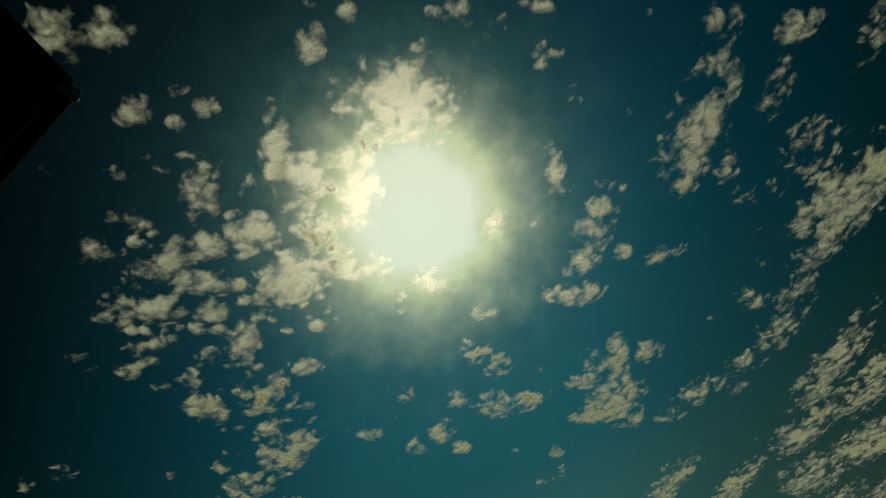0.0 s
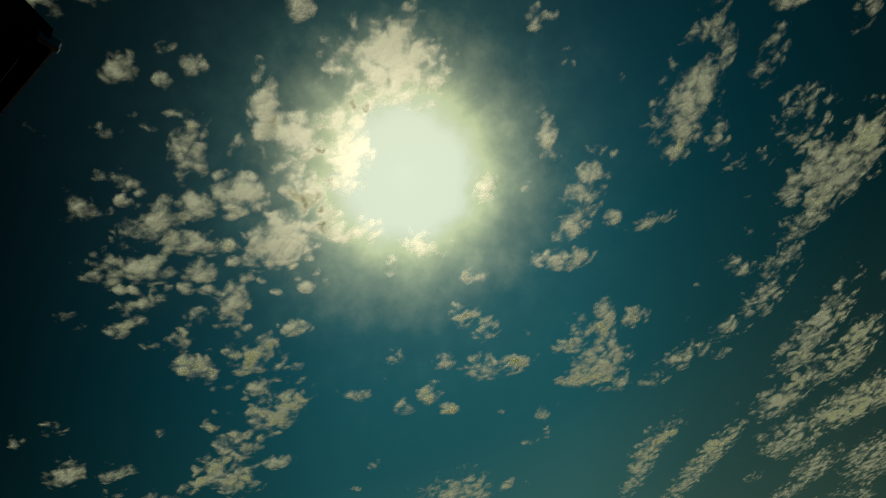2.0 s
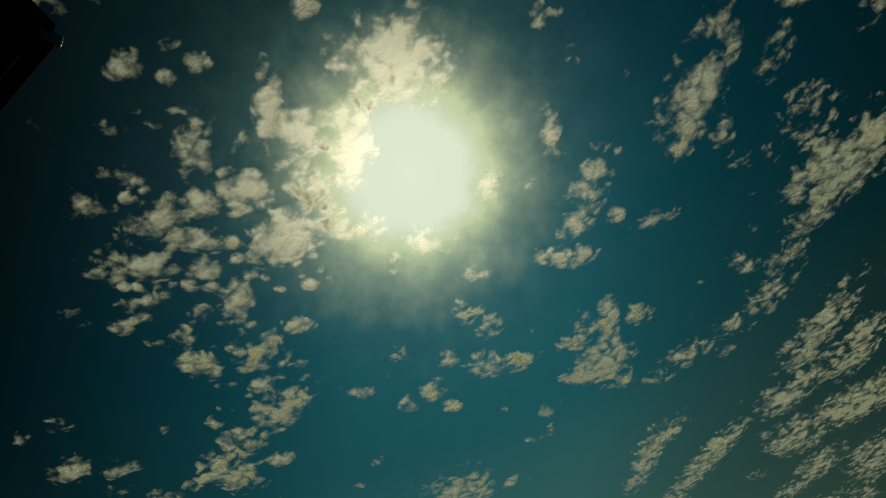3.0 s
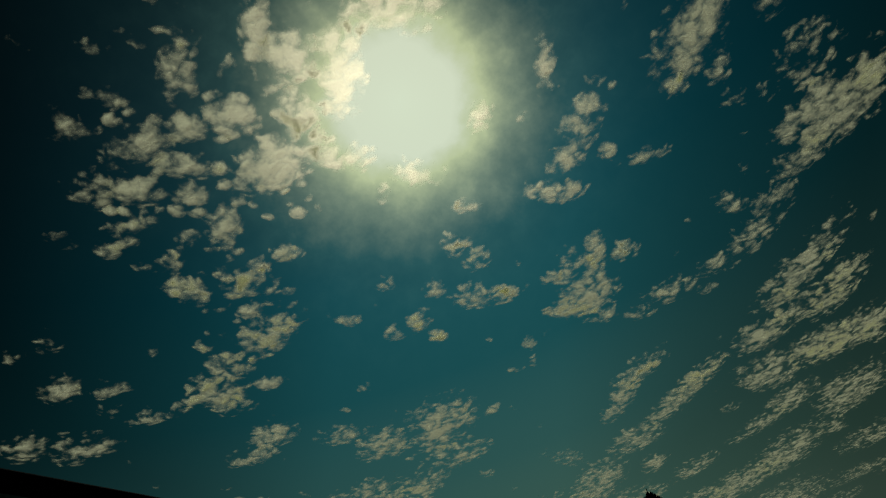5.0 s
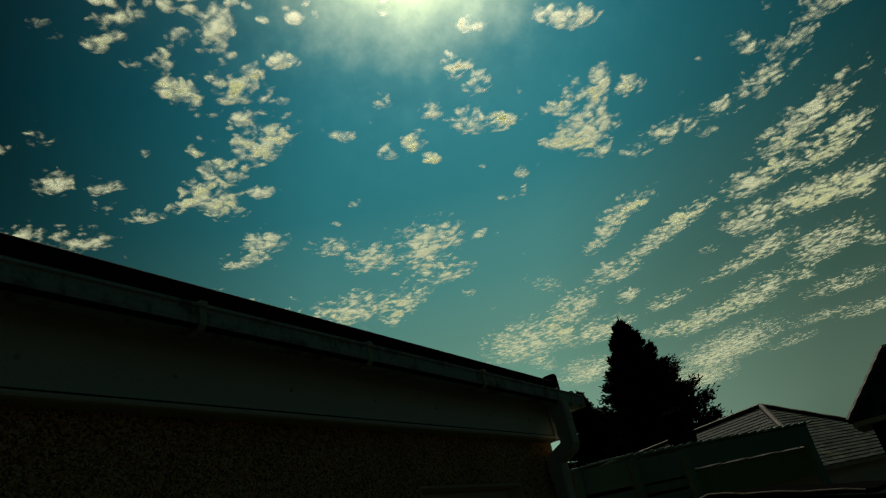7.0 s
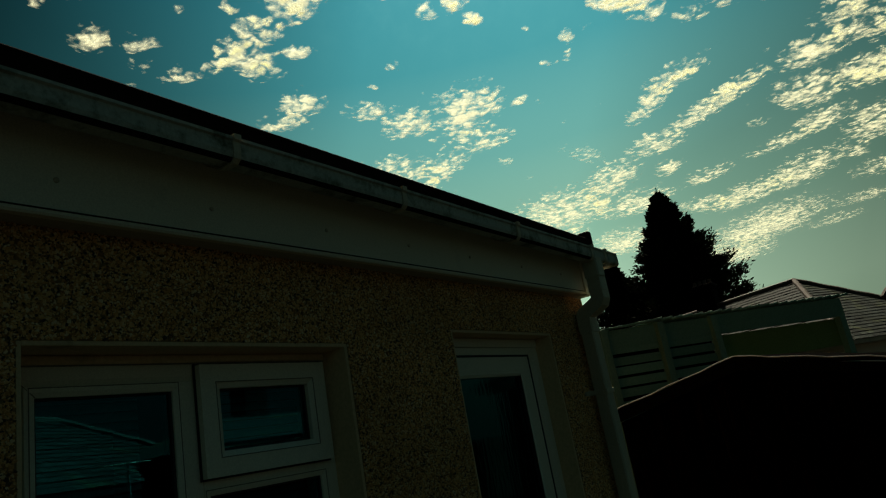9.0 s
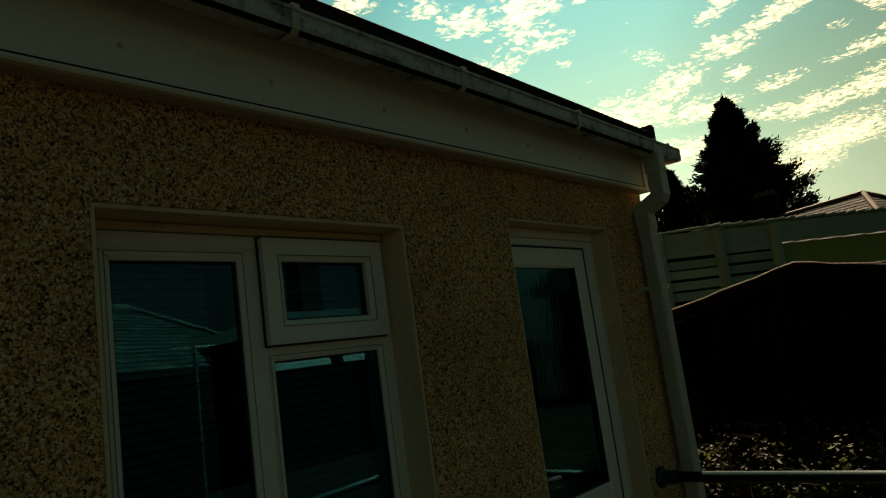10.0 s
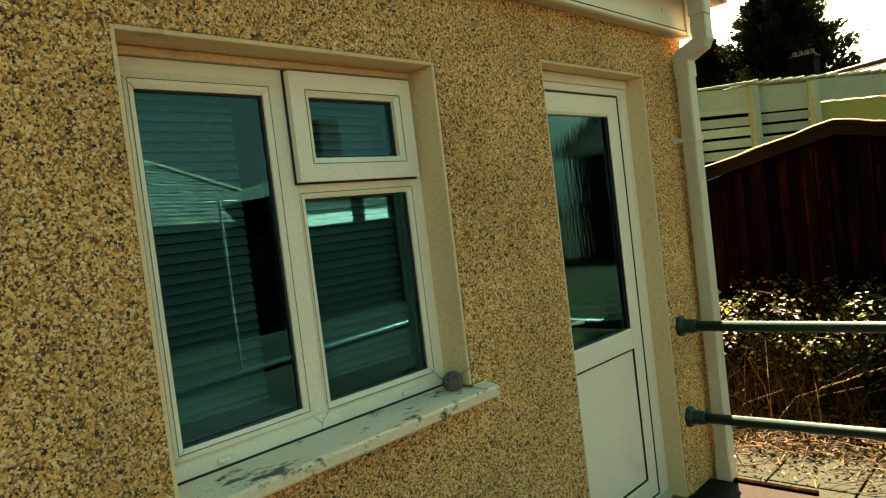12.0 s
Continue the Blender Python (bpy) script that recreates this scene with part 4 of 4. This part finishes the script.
vs = [bm.verts.new(p) for p in ((9.95, 9.9, 2.45), (15.5, 9.9, 2.45), (15.5, 16.9, 2.45), (9.95, 16.9, 2.45), (12.7, 12.2, 3.2), (12.7, 14.8, 3.2))]
for f in ((0, 1, 4), (1, 2, 5, 4), (2, 3, 5), (3, 0, 4, 5), (3, 2, 1, 0)):
    bm.faces.new([vs[k] for k in f])
bmesh.ops.recalc_face_normals(bm, faces=bm.faces[:])
part("roof", bm, SLATE, white_house)
part("chimney", box(12.6, 13.2, 12.9, 13.6, 2.3, 4.5, 0.02), BRICK_SHADE, white_house)
# Boards coloured near black to stand for a boundary lying in shade.
rear_fence = thing("timber_fence", (9.5, 9.0, -0.2), "close-board fence across the garden, coloured near black for shade", "fence")
for k in range(60):
    part("board", box(9.48, 9.50 + 0.004 * (k % 2), 0.5 + k * 0.3, 0.5 + k * 0.3 + 0.296, -0.2, 1.62 + 0.02 * ((k * 7) % 3), 0.003), CREOSOTE_SHADE, rear_fence)
pole = thing("washing_line_post", (6.5, 6.4, -0.2), "thin metal washing line post in the garden", "post")
part("mast", tube([(6.5, 6.4, -0.2), (6.5, 6.4, 2.15)], 0.022, 10), CHROME, pole)
part("cross_bar", tube([(6.5, 6.1, 2.12), (6.5, 6.7, 2.12)], 0.007, 8), UPVC_OLD, pole)


# ---- trees ----
def conifer(at, height, reach, sprays, seed, label):
    """A dark cypress: tapered trunk, rising limbs, and thousands of small flat sprays with gaps."""
    ob = thing("conifer", at, label, "tree")
    rng = random.Random(seed)
    o = Vector(at)
    part("trunk", tube([o, o + Vector((0.1, 0, height * 0.4)), o + Vector((-0.05, 0.05, height * 0.8)), o + Vector((0, 0, height * 0.97))], [0.30, 0.2, 0.09, 0.02], 10), BARK, ob)
    limbs, verts, faces = bmesh.new(), [], []
    count = 210
    for i in range(count):
        t = 0.12 + 0.87 * (i / count) ** 0.85
        an = i * 2.39996 + rng.uniform(-0.4, 0.4)
        out = reach * (1 - t) ** 1.0 * rng.uniform(0.72, 1.02) + 0.06
        start = o + Vector((0, 0, height * t * 0.93))
        tip = start + Vector((math.cos(an) * out, math.sin(an) * out, out * rng.uniform(0.25, 0.55) + 0.2))
        mid = start.lerp(tip, 0.55) + Vector((0, 0, -0.08 * out))
        tube([start, mid, tip], [0.035, 0.02, 0.006], 4, limbs, False)
        for k in range(int(sprays / count * (0.45 + 1.1 * (1 - t)))):
            s = rng.random() ** 0.6
            p = (start.lerp(mid, s / 0.55) if s < 0.55 else mid.lerp(tip, (s - 0.55) / 0.45)) + Vector((rng.gauss(0, 0.16), rng.gauss(0, 0.16), rng.gauss(0, 0.13))) * (0.22 + out * 0.34)
            dr = Vector((math.cos(an) + rng.gauss(0, 0.6), math.sin(an) + rng.gauss(0, 0.6), rng.uniform(0.0, 1.3))).normalized()
            sd = dr.cross(Vector((rng.gauss(0, 1), rng.gauss(0, 1), rng.gauss(0, 1)))).normalized()
            L = rng.uniform(0.14, 0.30)
            b = len(verts)
            verts += [p, p + dr * L * 0.4 + sd * L * 0.20, p + dr * L, p + dr * L * 0.45 - sd * L * 0.17]
            faces.append((b, b + 1, b + 2, b + 3))
    part("branchwork", limbs, BARK, ob)
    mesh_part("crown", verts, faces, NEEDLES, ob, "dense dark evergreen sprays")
    return ob


conifer((-8.9, 38.0, -0.2), 13.5, 6.3, 110000, 2, "tall dense dark green conifer behind the roofs")
conifer((-12.1, 37.0, -0.2), 10.2, 4.4, 40000, 7, "slender dark conifer beside the taller one")


# ---- bramble patch, dry litter, slabs ----
def leaf_cloud(points, rng, size, up):
    verts, faces = [], []
    for p in points:
        dr = Vector((rng.gauss(0, 1), rng.gauss(0, 1), rng.gauss(0, 0.5))).normalized()
        nrm = Vector((rng.gauss(0, 1 - up), rng.gauss(0, 1 - up), 1)).normalized()
        sd = dr.cross(nrm).normalized()
        dr = nrm.cross(sd)
        L = rng.uniform(*size)
        b = len(verts)
        fold = nrm * L * rng.uniform(0.02, 0.18)
        verts += [p, p + dr * L * 0.45 + sd * L * 0.34 + fold, p + dr * L - fold * 0.5, p + dr * L * 0.45 - sd * L * 0.34 + fold, p + dr * L * 0.5]
        faces += [(b, b + 1, b + 4), (b + 1, b + 2, b + 4), (b + 2, b + 3, b + 4), (b + 3, b, b + 4)]
    return verts, faces


rng = random.Random(12)
bramble = thing("bramble_bush", (0.6, 7.3, -0.2), "tangled sunlit bramble bush against the shed", "bush")
stems = bmesh.new()
pts = []
for k in range(150):
    x0, y0 = rng.uniform(-0.9, 2.4), rng.uniform(7.0, 7.8)
    h = rng.uniform(0.35, 1.0)
    dx, dy = rng.uniform(-0.6, 0.6), rng.uniform(-0.55, 0.1)
    line = [Vector((x0 + dx * t * t, y0 + dy * t * t, -0.2 + h * (1.9 * t - 0.95 * t * t))) for t in (0, 0.25, 0.5, 0.75, 1)]
    tube(line, [0.007, 0.006, 0.005, 0.004, 0.002], 4, stems, False)
    for j in range(56):
        t = rng.uniform(0.25, 1)
        i = min(3, int(t * 4))
        pts.append(line[i].lerp(line[i + 1], t * 4 - i) + Vector((rng.gauss(0, 0.05), rng.gauss(0, 0.05), rng.gauss(0, 0.04))))
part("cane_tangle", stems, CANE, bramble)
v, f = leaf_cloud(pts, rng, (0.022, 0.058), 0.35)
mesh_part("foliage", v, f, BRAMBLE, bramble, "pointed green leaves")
weeds = thing("dry_weeds", (-0.2, 6.9, -0.2), "clump of dry yellow-brown weeds beside the brambles", "weeds")
blades = bmesh.new()
for k in range(170):
    p = Vector((rng.uniform(-0.75, 0.35), rng.uniform(6.5, 7.4), -0.2))
    h = rng.uniform(0.2, 0.65)
    lean = Vector((rng.gauss(0, 0.2), rng.gauss(0, 0.2), 0))
    tube([p, p + lean * 0.4 + Vector((0, 0, h * 0.6)), p + lean * 1.3 + Vector((0, 0, h))], [0.004, 0.003, 0.001], 3, blades, False)
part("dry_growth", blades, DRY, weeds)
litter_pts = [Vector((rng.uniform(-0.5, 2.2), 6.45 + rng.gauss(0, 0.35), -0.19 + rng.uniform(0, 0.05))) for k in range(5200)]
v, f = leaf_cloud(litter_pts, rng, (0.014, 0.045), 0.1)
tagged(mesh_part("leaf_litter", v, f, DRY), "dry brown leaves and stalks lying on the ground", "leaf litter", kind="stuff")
sticks = bmesh.new()
for k in range(700):
    p = Vector((rng.uniform(-0.5, 2.2), 6.4 + rng.gauss(0, 0.3), -0.18 + rng.uniform(0, 0.05)))
    a = rng.uniform(0, 6.28)
    L = rng.uniform(0.06, 0.3)
    e = Vector((math.cos(a), math.sin(a), rng.uniform(-0.1, 0.2))) * L
    tube([p, p + e * 0.5 + Vector((rng.gauss(0, 0.02), rng.gauss(0, 0.02), 0)), p + e], [0.004, 0.003, 0.002], 4, sticks, False)
tagged(part("dead_twigs", sticks, DRY), "scattered dead twigs and stalks on the slabs", "twigs", kind="stuff")
path = thing("garden_path", (1.0, 5.9, -0.2), "pale textured concrete slabs strewn with dry litter", "path", kind="structure")
for i in range(8):
    for j in range(2):
        x0, y0 = -0.35 + i * 0.46, 5.24 + j * 0.47
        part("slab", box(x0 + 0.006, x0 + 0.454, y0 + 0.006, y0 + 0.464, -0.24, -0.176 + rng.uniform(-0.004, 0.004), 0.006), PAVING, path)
step = thing("timber_edge", (0.3, 5.22, -0.2), "dark weathered timber edging of the patio", "edging")
part("plank", box(0.12, 0.52, 5.203, 5.24, -0.2, 0.012, 0.005), CREOSOTE_SHADE, step)
for i in range(9):
    for j in range(10):
        x0, y0 = 0.14 + i * 0.5, -0.06 + j * 0.5 - 0.02
        if y0 + 0.5 < 5.0:
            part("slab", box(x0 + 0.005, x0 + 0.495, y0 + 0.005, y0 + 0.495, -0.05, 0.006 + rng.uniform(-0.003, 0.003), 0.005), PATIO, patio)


# ---- clouds: small puffs in one layer high over the roofs ----
BANKS = []


def cloud(x, y, length, width, turn, body):
    """A ragged sheet of vapour with a lumpy, sagging underside."""
    BANKS.append((x, y, (length + width) / 2))
    rings, sides = max(5, min(14, int(width / 4))), max(18, min(56, int(length / 2.2)))
    ca, sa = math.cos(radians(turn)), math.sin(radians(turn))
    verts, dens, faces = [], [], []
    for r in range(rings + 1):
        q = r / rings
        for k in range(sides):
            an = 2 * math.pi * k / sides
            px, py = q * length * math.cos(an), q * width * math.sin(an)
            wx, wy = x + px * ca - py * sa, y + px * sa + py * ca
            lump = noise.noise(Vector((wx, wy, 0)) / 14.0) + 0.5 * noise.noise(Vector((wx, wy, 7)) / 6.0)
            verts.append((wx - x, wy - y, -(1 - q * q) * min(width, 30) * (0.26 + 0.07 * lump)))
            dens.append(-0.12 + body * 1.12 * (1 - q ** 1.5) ** 0.9 - 0.3 * max(0.0, q - 0.8) * 5)
    for r in range(rings):
        for k in range(sides):
            a, b = r * sides + k, r * sides + (k + 1) % sides
            faces.append((a, b, b + sides, a + sides))
    me = bpy.data.meshes.new("cloud")
    me.from_pydata(verts, [], faces)
    me.attributes.new("vapour", "FLOAT", "POINT").data.foreach_set("value", dens)
    me.polygons.foreach_set("use_smooth", [True] * len(faces))
    me.materials.append(CLOUD)
    ob = new("cloud", me)
    ob.location = (x, y, 600)
    look_of = "thin teal-shaded wisp of cloud" if body < 0.58 else "small ragged cream-lit puffy cloud" if body < 0.88 else "bright cream clumped altocumulus cloud"
    return tagged(ob, look_of + " in the blue sky", "cloud", "clouds in the sky")


cloud(-108, 321, 78, 60, -124, 1.25)
cloud(-197, 355, 76, 36, 134, 1.19)
cloud(-268, 434, 47, 32, -118, 1.12)
cloud(-232, 523, 52, 29, -120, 1.00)
cloud(-133, 514, 31, 22, 112, 0.88)
cloud(-283, 516, 24, 14, 127, 0.75)
cloud(-221, 608, 24, 22, -178, 0.75)
cloud(-215, 261, 62, 18, 139, 1.12)
cloud(-218, 307, 45, 38, 132, 1.06)
cloud(-304, 308, 37, 36, 124, 1.25)
cloud(-317, 380, 79, 51, 174, 1.25)
cloud(-259, 356, 48, 32, 134, 1.12)
cloud(-343, 286, 32, 24, -125, 1.00)
cloud(-301, 240, 51, 25, 143, 0.80)
cloud(-268, 221, 23, 16, -153, 0.80)
cloud(-391, 264, 48, 33, -178, 0.95)
cloud(-438, 297, 38, 30, -122, 1.00)
cloud(-467, 261, 33, 34, -141, 0.75)
cloud(-379, 313, 46, 27, -124, 0.95)
cloud(-412, 342, 27, 24, -112, 0.85)
cloud(-411, 200, 37, 30, -132, 0.60)
cloud(-361, 211, 29, 18, -113, 0.70)
cloud(-512, 322, 31, 24, -171, 0.70)
cloud(-431, 400, 50, 30, 137, 1.12)
cloud(-440, 345, 14, 13, 134, 0.90)
cloud(-539, 279, 22, 18, 147, 0.50)
cloud(-562, 578, 84, 47, 177, 0.90)
cloud(-643, 582, 53, 44, 149, 0.90)
cloud(-625, 522, 24, 15, 135, 0.60)
cloud(-509, 389, 32, 17, 141, 0.65)
cloud(-538, 436, 42, 35, -104, 0.65)
cloud(-498, 476, 44, 34, -107, 0.70)
cloud(-423, 493, 23, 18, -133, 0.60)
cloud(-474, 485, 25, 21, -94, 0.60)
cloud(-475, 535, 20, 17, -94, 0.50)
cloud(-262, 144, 26, 21, 159, 0.50)
cloud(-251, 180, 12, 11, 169, 0.75)
cloud(-225, 190, 17, 16, -164, 0.80)
cloud(-242, 205, 11, 6, -131, 0.60)
cloud(-356, 128, 17, 14, 164, 0.45)
cloud(-322, 174, 20, 16, -138, 0.45)
cloud(-225, 162, 14, 7, -156, 0.40)
cloud(-248, 63, 35, 32, -124, 0.65)
cloud(-220, 93, 29, 25, 169, 0.65)
cloud(-117, 219, 31, 17, 138, 0.85)
cloud(-91, 197, 12, 10, -135, 0.70)
cloud(-75, 224, 17, 17, 125, 0.70)
cloud(-8, 292, 32, 21, -129, 0.90)
cloud(-55, 300, 19, 18, 91, 0.75)
cloud(27, 394, 20, 15, 137, 0.60)
cloud(41, 405, 11, 9, -98, 0.40)
cloud(55, 351, 34, 9, -133, 0.80)
cloud(28, 459, 23, 13, 115, 0.45)
cloud(-38, 507, 36, 20, 118, 0.85)
cloud(-57, 549, 28, 18, 112, 0.60)
cloud(-67, 637, 98, 37, 138, 0.85)
cloud(-135, 695, 61, 33, -130, 0.95)
cloud(-50, 697, 27, 18, -90, 0.80)
cloud(-21, 744, 52, 22, -148, 0.70)
cloud(-213, 927, 125, 67, 108, 1.00)
cloud(-158, 857, 62, 26, 115, 0.90)
cloud(-261, 949, 64, 34, -107, 0.95)
cloud(-132, 908, 39, 12, 116, 0.60)
cloud(-283, 658, 33, 30, 104, 0.90)
cloud(-284, 717, 33, 23, 115, 0.85)
cloud(-357, 712, 34, 25, -87, 0.90)
cloud(-331, 780, 64, 38, -108, 0.90)
cloud(-389, 641, 24, 16, 117, 0.60)
cloud(-422, 751, 40, 25, 143, 0.75)
cloud(-428, 810, 24, 17, -83, 0.80)
cloud(-299, 818, 26, 17, -93, 0.55)
cloud(106, 611, 101, 59, 135, 0.95)
cloud(178, 524, 63, 30, 134, 0.75)
cloud(56, 666, 33, 20, -111, 0.90)
cloud(112, 690, 50, 25, 106, 0.50)
cloud(201, 640, 49, 32, 128, 0.75)
cloud(250, 588, 45, 25, -142, 0.80)
cloud(319, 676, 54, 27, 121, 0.60)
cloud(212, 904, 102, 90, -148, 1.00)
cloud(200, 771, 71, 51, 97, 0.60)
cloud(123, 770, 50, 25, -130, 0.50)
cloud(267, 873, 66, 46, 98, 0.75)
cloud(153, 955, 71, 55, 172, 0.85)
cloud(35, 959, 48, 26, -105, 0.80)
cloud(51, 1058, 130, 55, 135, 0.65)
cloud(-42, 1087, 45, 40, -153, 0.75)
cloud(-123, 1081, 64, 52, -143, 0.90)
cloud(-185, 1089, 43, 34, -124, 0.75)
cloud(70, 1267, 169, 71, 140, 0.85)
cloud(89, 1441, 118, 74, 127, 0.75)
cloud(-62, 1436, 94, 88, 80, 0.95)
cloud(28, 1643, 114, 106, 126, 0.95)
cloud(-101, 1637, 146, 84, 82, 0.95)
cloud(-282, 1284, 91, 61, 152, 0.80)
cloud(-218, 1459, 95, 59, 154, 0.75)
cloud(-792, 419, 47, 34, 158, 0.85)
cloud(-770, 469, 42, 29, -128, 0.65)
cloud(-810, 505, 26, 22, 153, 0.50)
cloud(-942, 457, 53, 46, 165, 0.70)
cloud(-911, 529, 68, 49, -168, 0.75)
cloud(-708, 358, 33, 22, 160, 0.45)
cloud(-753, 340, 23, 16, 162, 0.50)
cloud(-836, 785, 62, 41, -148, 0.80)
cloud(-766, 773, 55, 50, 161, 0.85)
cloud(-652, 662, 29, 23, -115, 0.70)
cloud(-701, 605, 67, 55, 158, 0.85)
cloud(-710, 664, 32, 29, 112, 0.70)
cloud(-790, 569, 57, 29, -149, 0.60)
cloud(-625, 520, 20, 14, 143, 0.60)
cloud(-717, 884, 61, 44, -105, 0.85)
cloud(-706, 984, 90, 68, 124, 0.85)
cloud(-607, 1039, 136, 91, 126, 0.98)
cloud(-665, 1179, 91, 80, -161, 0.85)
cloud(-797, 1218, 120, 72, 135, 0.85)
cloud(-889, 1147, 139, 116, -152, 0.85)
cloud(-978, 1010, 73, 39, -109, 0.60)
cloud(-987, 889, 59, 37, -127, 0.50)
cloud(-521, 1098, 32, 24, 162, 0.70)
cloud(-431, 815, 24, 18, -92, 0.80)
cloud(-822, 1836, 275, 170, 114, 0.90)
cloud(-607, 1726, 199, 94, 127, 0.85)
cloud(-433, 1591, 96, 87, 120, 0.90)
cloud(-653, 2011, 172, 145, 135, 0.90)
cloud(-871, 2436, 260, 153, 109, 0.90)
cloud(-356, 1352, 137, 48, 129, 0.85)
cloud(-257, 1280, 42, 33, -163, 0.75)
cloud(-267, 1492, 184, 63, 144, 0.80)
cloud(82, 1670, 158, 119, 171, 0.95)
cloud(-106, 1864, 114, 93, 116, 0.85)
cloud(20, 2028, 203, 130, 106, 0.85)
cloud(-208, 1923, 125, 71, 164, 0.70)
cloud(-226, 1712, 50, 31, -104, 0.60)
cloud(4, 2530, 162, 157, -172, 0.75)
cloud(-227, 2268, 234, 135, 115, 0.85)
cloud(-397, 2328, 217, 144, 139, 0.85)
cloud(-483, 2898, 451, 251, 119, 0.95)
cloud(-686, 3286, 371, 218, 98, 0.90)
cloud(-420, 1977, 108, 77, 143, 0.70)
cloud(-520, 2281, 152, 107, -116, 0.70)
cloud(121, 1408, 103, 63, 123, 0.80)
cloud(63, 3043, 169, 162, 111, 0.65)
cloud(-134, 2893, 167, 122, 173, 0.60)
cloud(-261, 3161, 157, 126, 160, 0.50)
cloud(18, 1423, 97, 73, 149, 0.70)
cloud(-358, 975, 35, 21, 110, 0.50)
cloud(-382, 1035, 29, 18, 99, 0.50)
cloud(-416, 1025, 23, 13, -125, 0.50)
cloud(-395, 642, 21, 17, 109, 0.55)
cloud(-590, 810, 20, 15, 114, 0.45)
cloud(-469, 664, 11, 9, 103, 0.40)
cloud(-429, 667, 13, 9, 124, 0.40)
cloud(-563, 1482, 120, 43, -95, 0.50)
cloud(-702, 1337, 39, 20, 110, 0.45)
cloud(-76, 1150, 27, 20, -129, 0.50)
cloud(-447, 895, 15, 11, 100, 0.40)
cloud(-551, 420, 25, 19, 150, 0.84)
cloud(-526, 433, 19, 18, -173, 0.72)
cloud(-541, 461, 27, 19, 152, 0.72)
cloud(-495, 454, 21, 19, 137, 0.78)
cloud(-511, 480, 24, 22, -76, 0.72)
cloud(-480, 480, 28, 20, -176, 0.90)
cloud(-456, 473, 22, 19, 161, 0.90)
cloud(-486, 522, 27, 20, 144, 0.78)
cloud(-425, 484, 22, 21, -121, 0.90)
cloud(-531, 523, 28, 22, 169, 0.78)
cloud(-502, 382, 25, 15, -162, 0.72)
cloud(-467, 382, 21, 20, 140, 0.78)
cloud(-462, 408, 23, 17, -113, 0.72)
cloud(-432, 415, 20, 19, -101, 0.72)
cloud(-539, 271, 21, 13, -152, 0.78)
cloud(-497, 309, 22, 13, -156, 0.72)
cloud(-529, 322, 23, 20, -172, 0.84)
cloud(-484, 321, 26, 16, -179, 0.84)
cloud(-466, 328, 24, 17, -173, 0.72)
cloud(-529, 580, 29, 27, -105, 0.78)
cloud(-557, 555, 33, 27, 112, 0.72)
cloud(-566, 588, 27, 23, -92, 0.90)
cloud(-624, 567, 34, 26, 143, 0.84)
cloud(-633, 605, 36, 27, 131, 0.78)
cloud(-693, 577, 41, 28, 161, 0.72)
cloud(-735, 589, 29, 24, 140, 0.90)
cloud(-689, 637, 37, 23, 150, 0.84)
cloud(-726, 646, 42, 33, 144, 0.72)
cloud(-477, 649, 34, 22, -100, 0.72)
cloud(-459, 743, 31, 25, -100, 0.84)
cloud(-423, 753, 34, 27, 95, 0.84)
cloud(-226, 616, 28, 20, -125, 0.90)
cloud(-272, 667, 25, 21, 95, 0.84)
cloud(-290, 666, 31, 23, -88, 0.84)
cloud(-277, 714, 30, 23, 107, 0.84)
cloud(-309, 816, 35, 22, -85, 0.90)
cloud(-291, 820, 33, 26, -127, 0.84)
cloud(-233, 850, 27, 24, 113, 0.78)
cloud(-230, 1028, 45, 33, 80, 0.84)
cloud(-128, 904, 42, 28, -102, 0.84)
cloud(-721, 1907, 137, 46, -74, 0.84)
cloud(-900, 2098, 161, 53, -77, 0.72)
cloud(-473, 1792, 90, 51, 107, 0.84)
cloud(-879, 1278, 80, 40, 124, 0.72)
cloud(-940, 1147, 77, 40, -72, 0.72)
cloud(-75, 2226, 138, 51, 90, 0.72)
cloud(124, 1729, 114, 36, -100, 0.84)
cloud(20, 1320, 51, 29, 75, 0.84)
cloud(124, 2165, 119, 35, -98, 0.78)
cloud(117, 1263, 42, 25, 80, 0.84)

# loose shreds between them
rng = random.Random(31)
for k in range(90):
    far = 250 + 1500 * rng.random() ** 0.8
    way = radians(rng.uniform(-22, 62))
    shred = (-far * math.sin(way), far * math.cos(way))
    if (Vector((*shred, 600)).normalized() - SUN).length > 0.12:
        cloud(*shred, rng.uniform(10, 24), rng.uniform(7, 13), rng.uniform(80, 160), rng.uniform(0.30, 0.48))

# knots of tiny puffs in the gaps of the larger banks
for corners, count, sizes, bodies in (([(-370, 221), (-239, 370), (-371, 468), (-485, 293)], 160, (7, 14), (0.80, 1.12)),
                                      ([(-497, 372), (-417, 483), (-561, 634), (-670, 584)], 70, (6, 12), (0.60, 0.85)),
                                      ([(-279, 193), (-189, 263), (-259, 356), (-346, 241)], 40, (6, 12), (0.60, 0.90))):
    a, b, c, d = (Vector(p) for p in corners)
    for k in range(count):
        u, v = rng.random(), rng.random()
        p = a.lerp(b, u).lerp(d.lerp(c, u), v)
        size = rng.uniform(*sizes)
        if all(math.hypot(p.x - x, p.y - y) > 0.62 * r + 0.7 * size for x, y, r in BANKS):
            cloud(p.x, p.y, size * rng.uniform(1.0, 1.5), size, rng.uniform(0, 180), rng.uniform(*bodies))
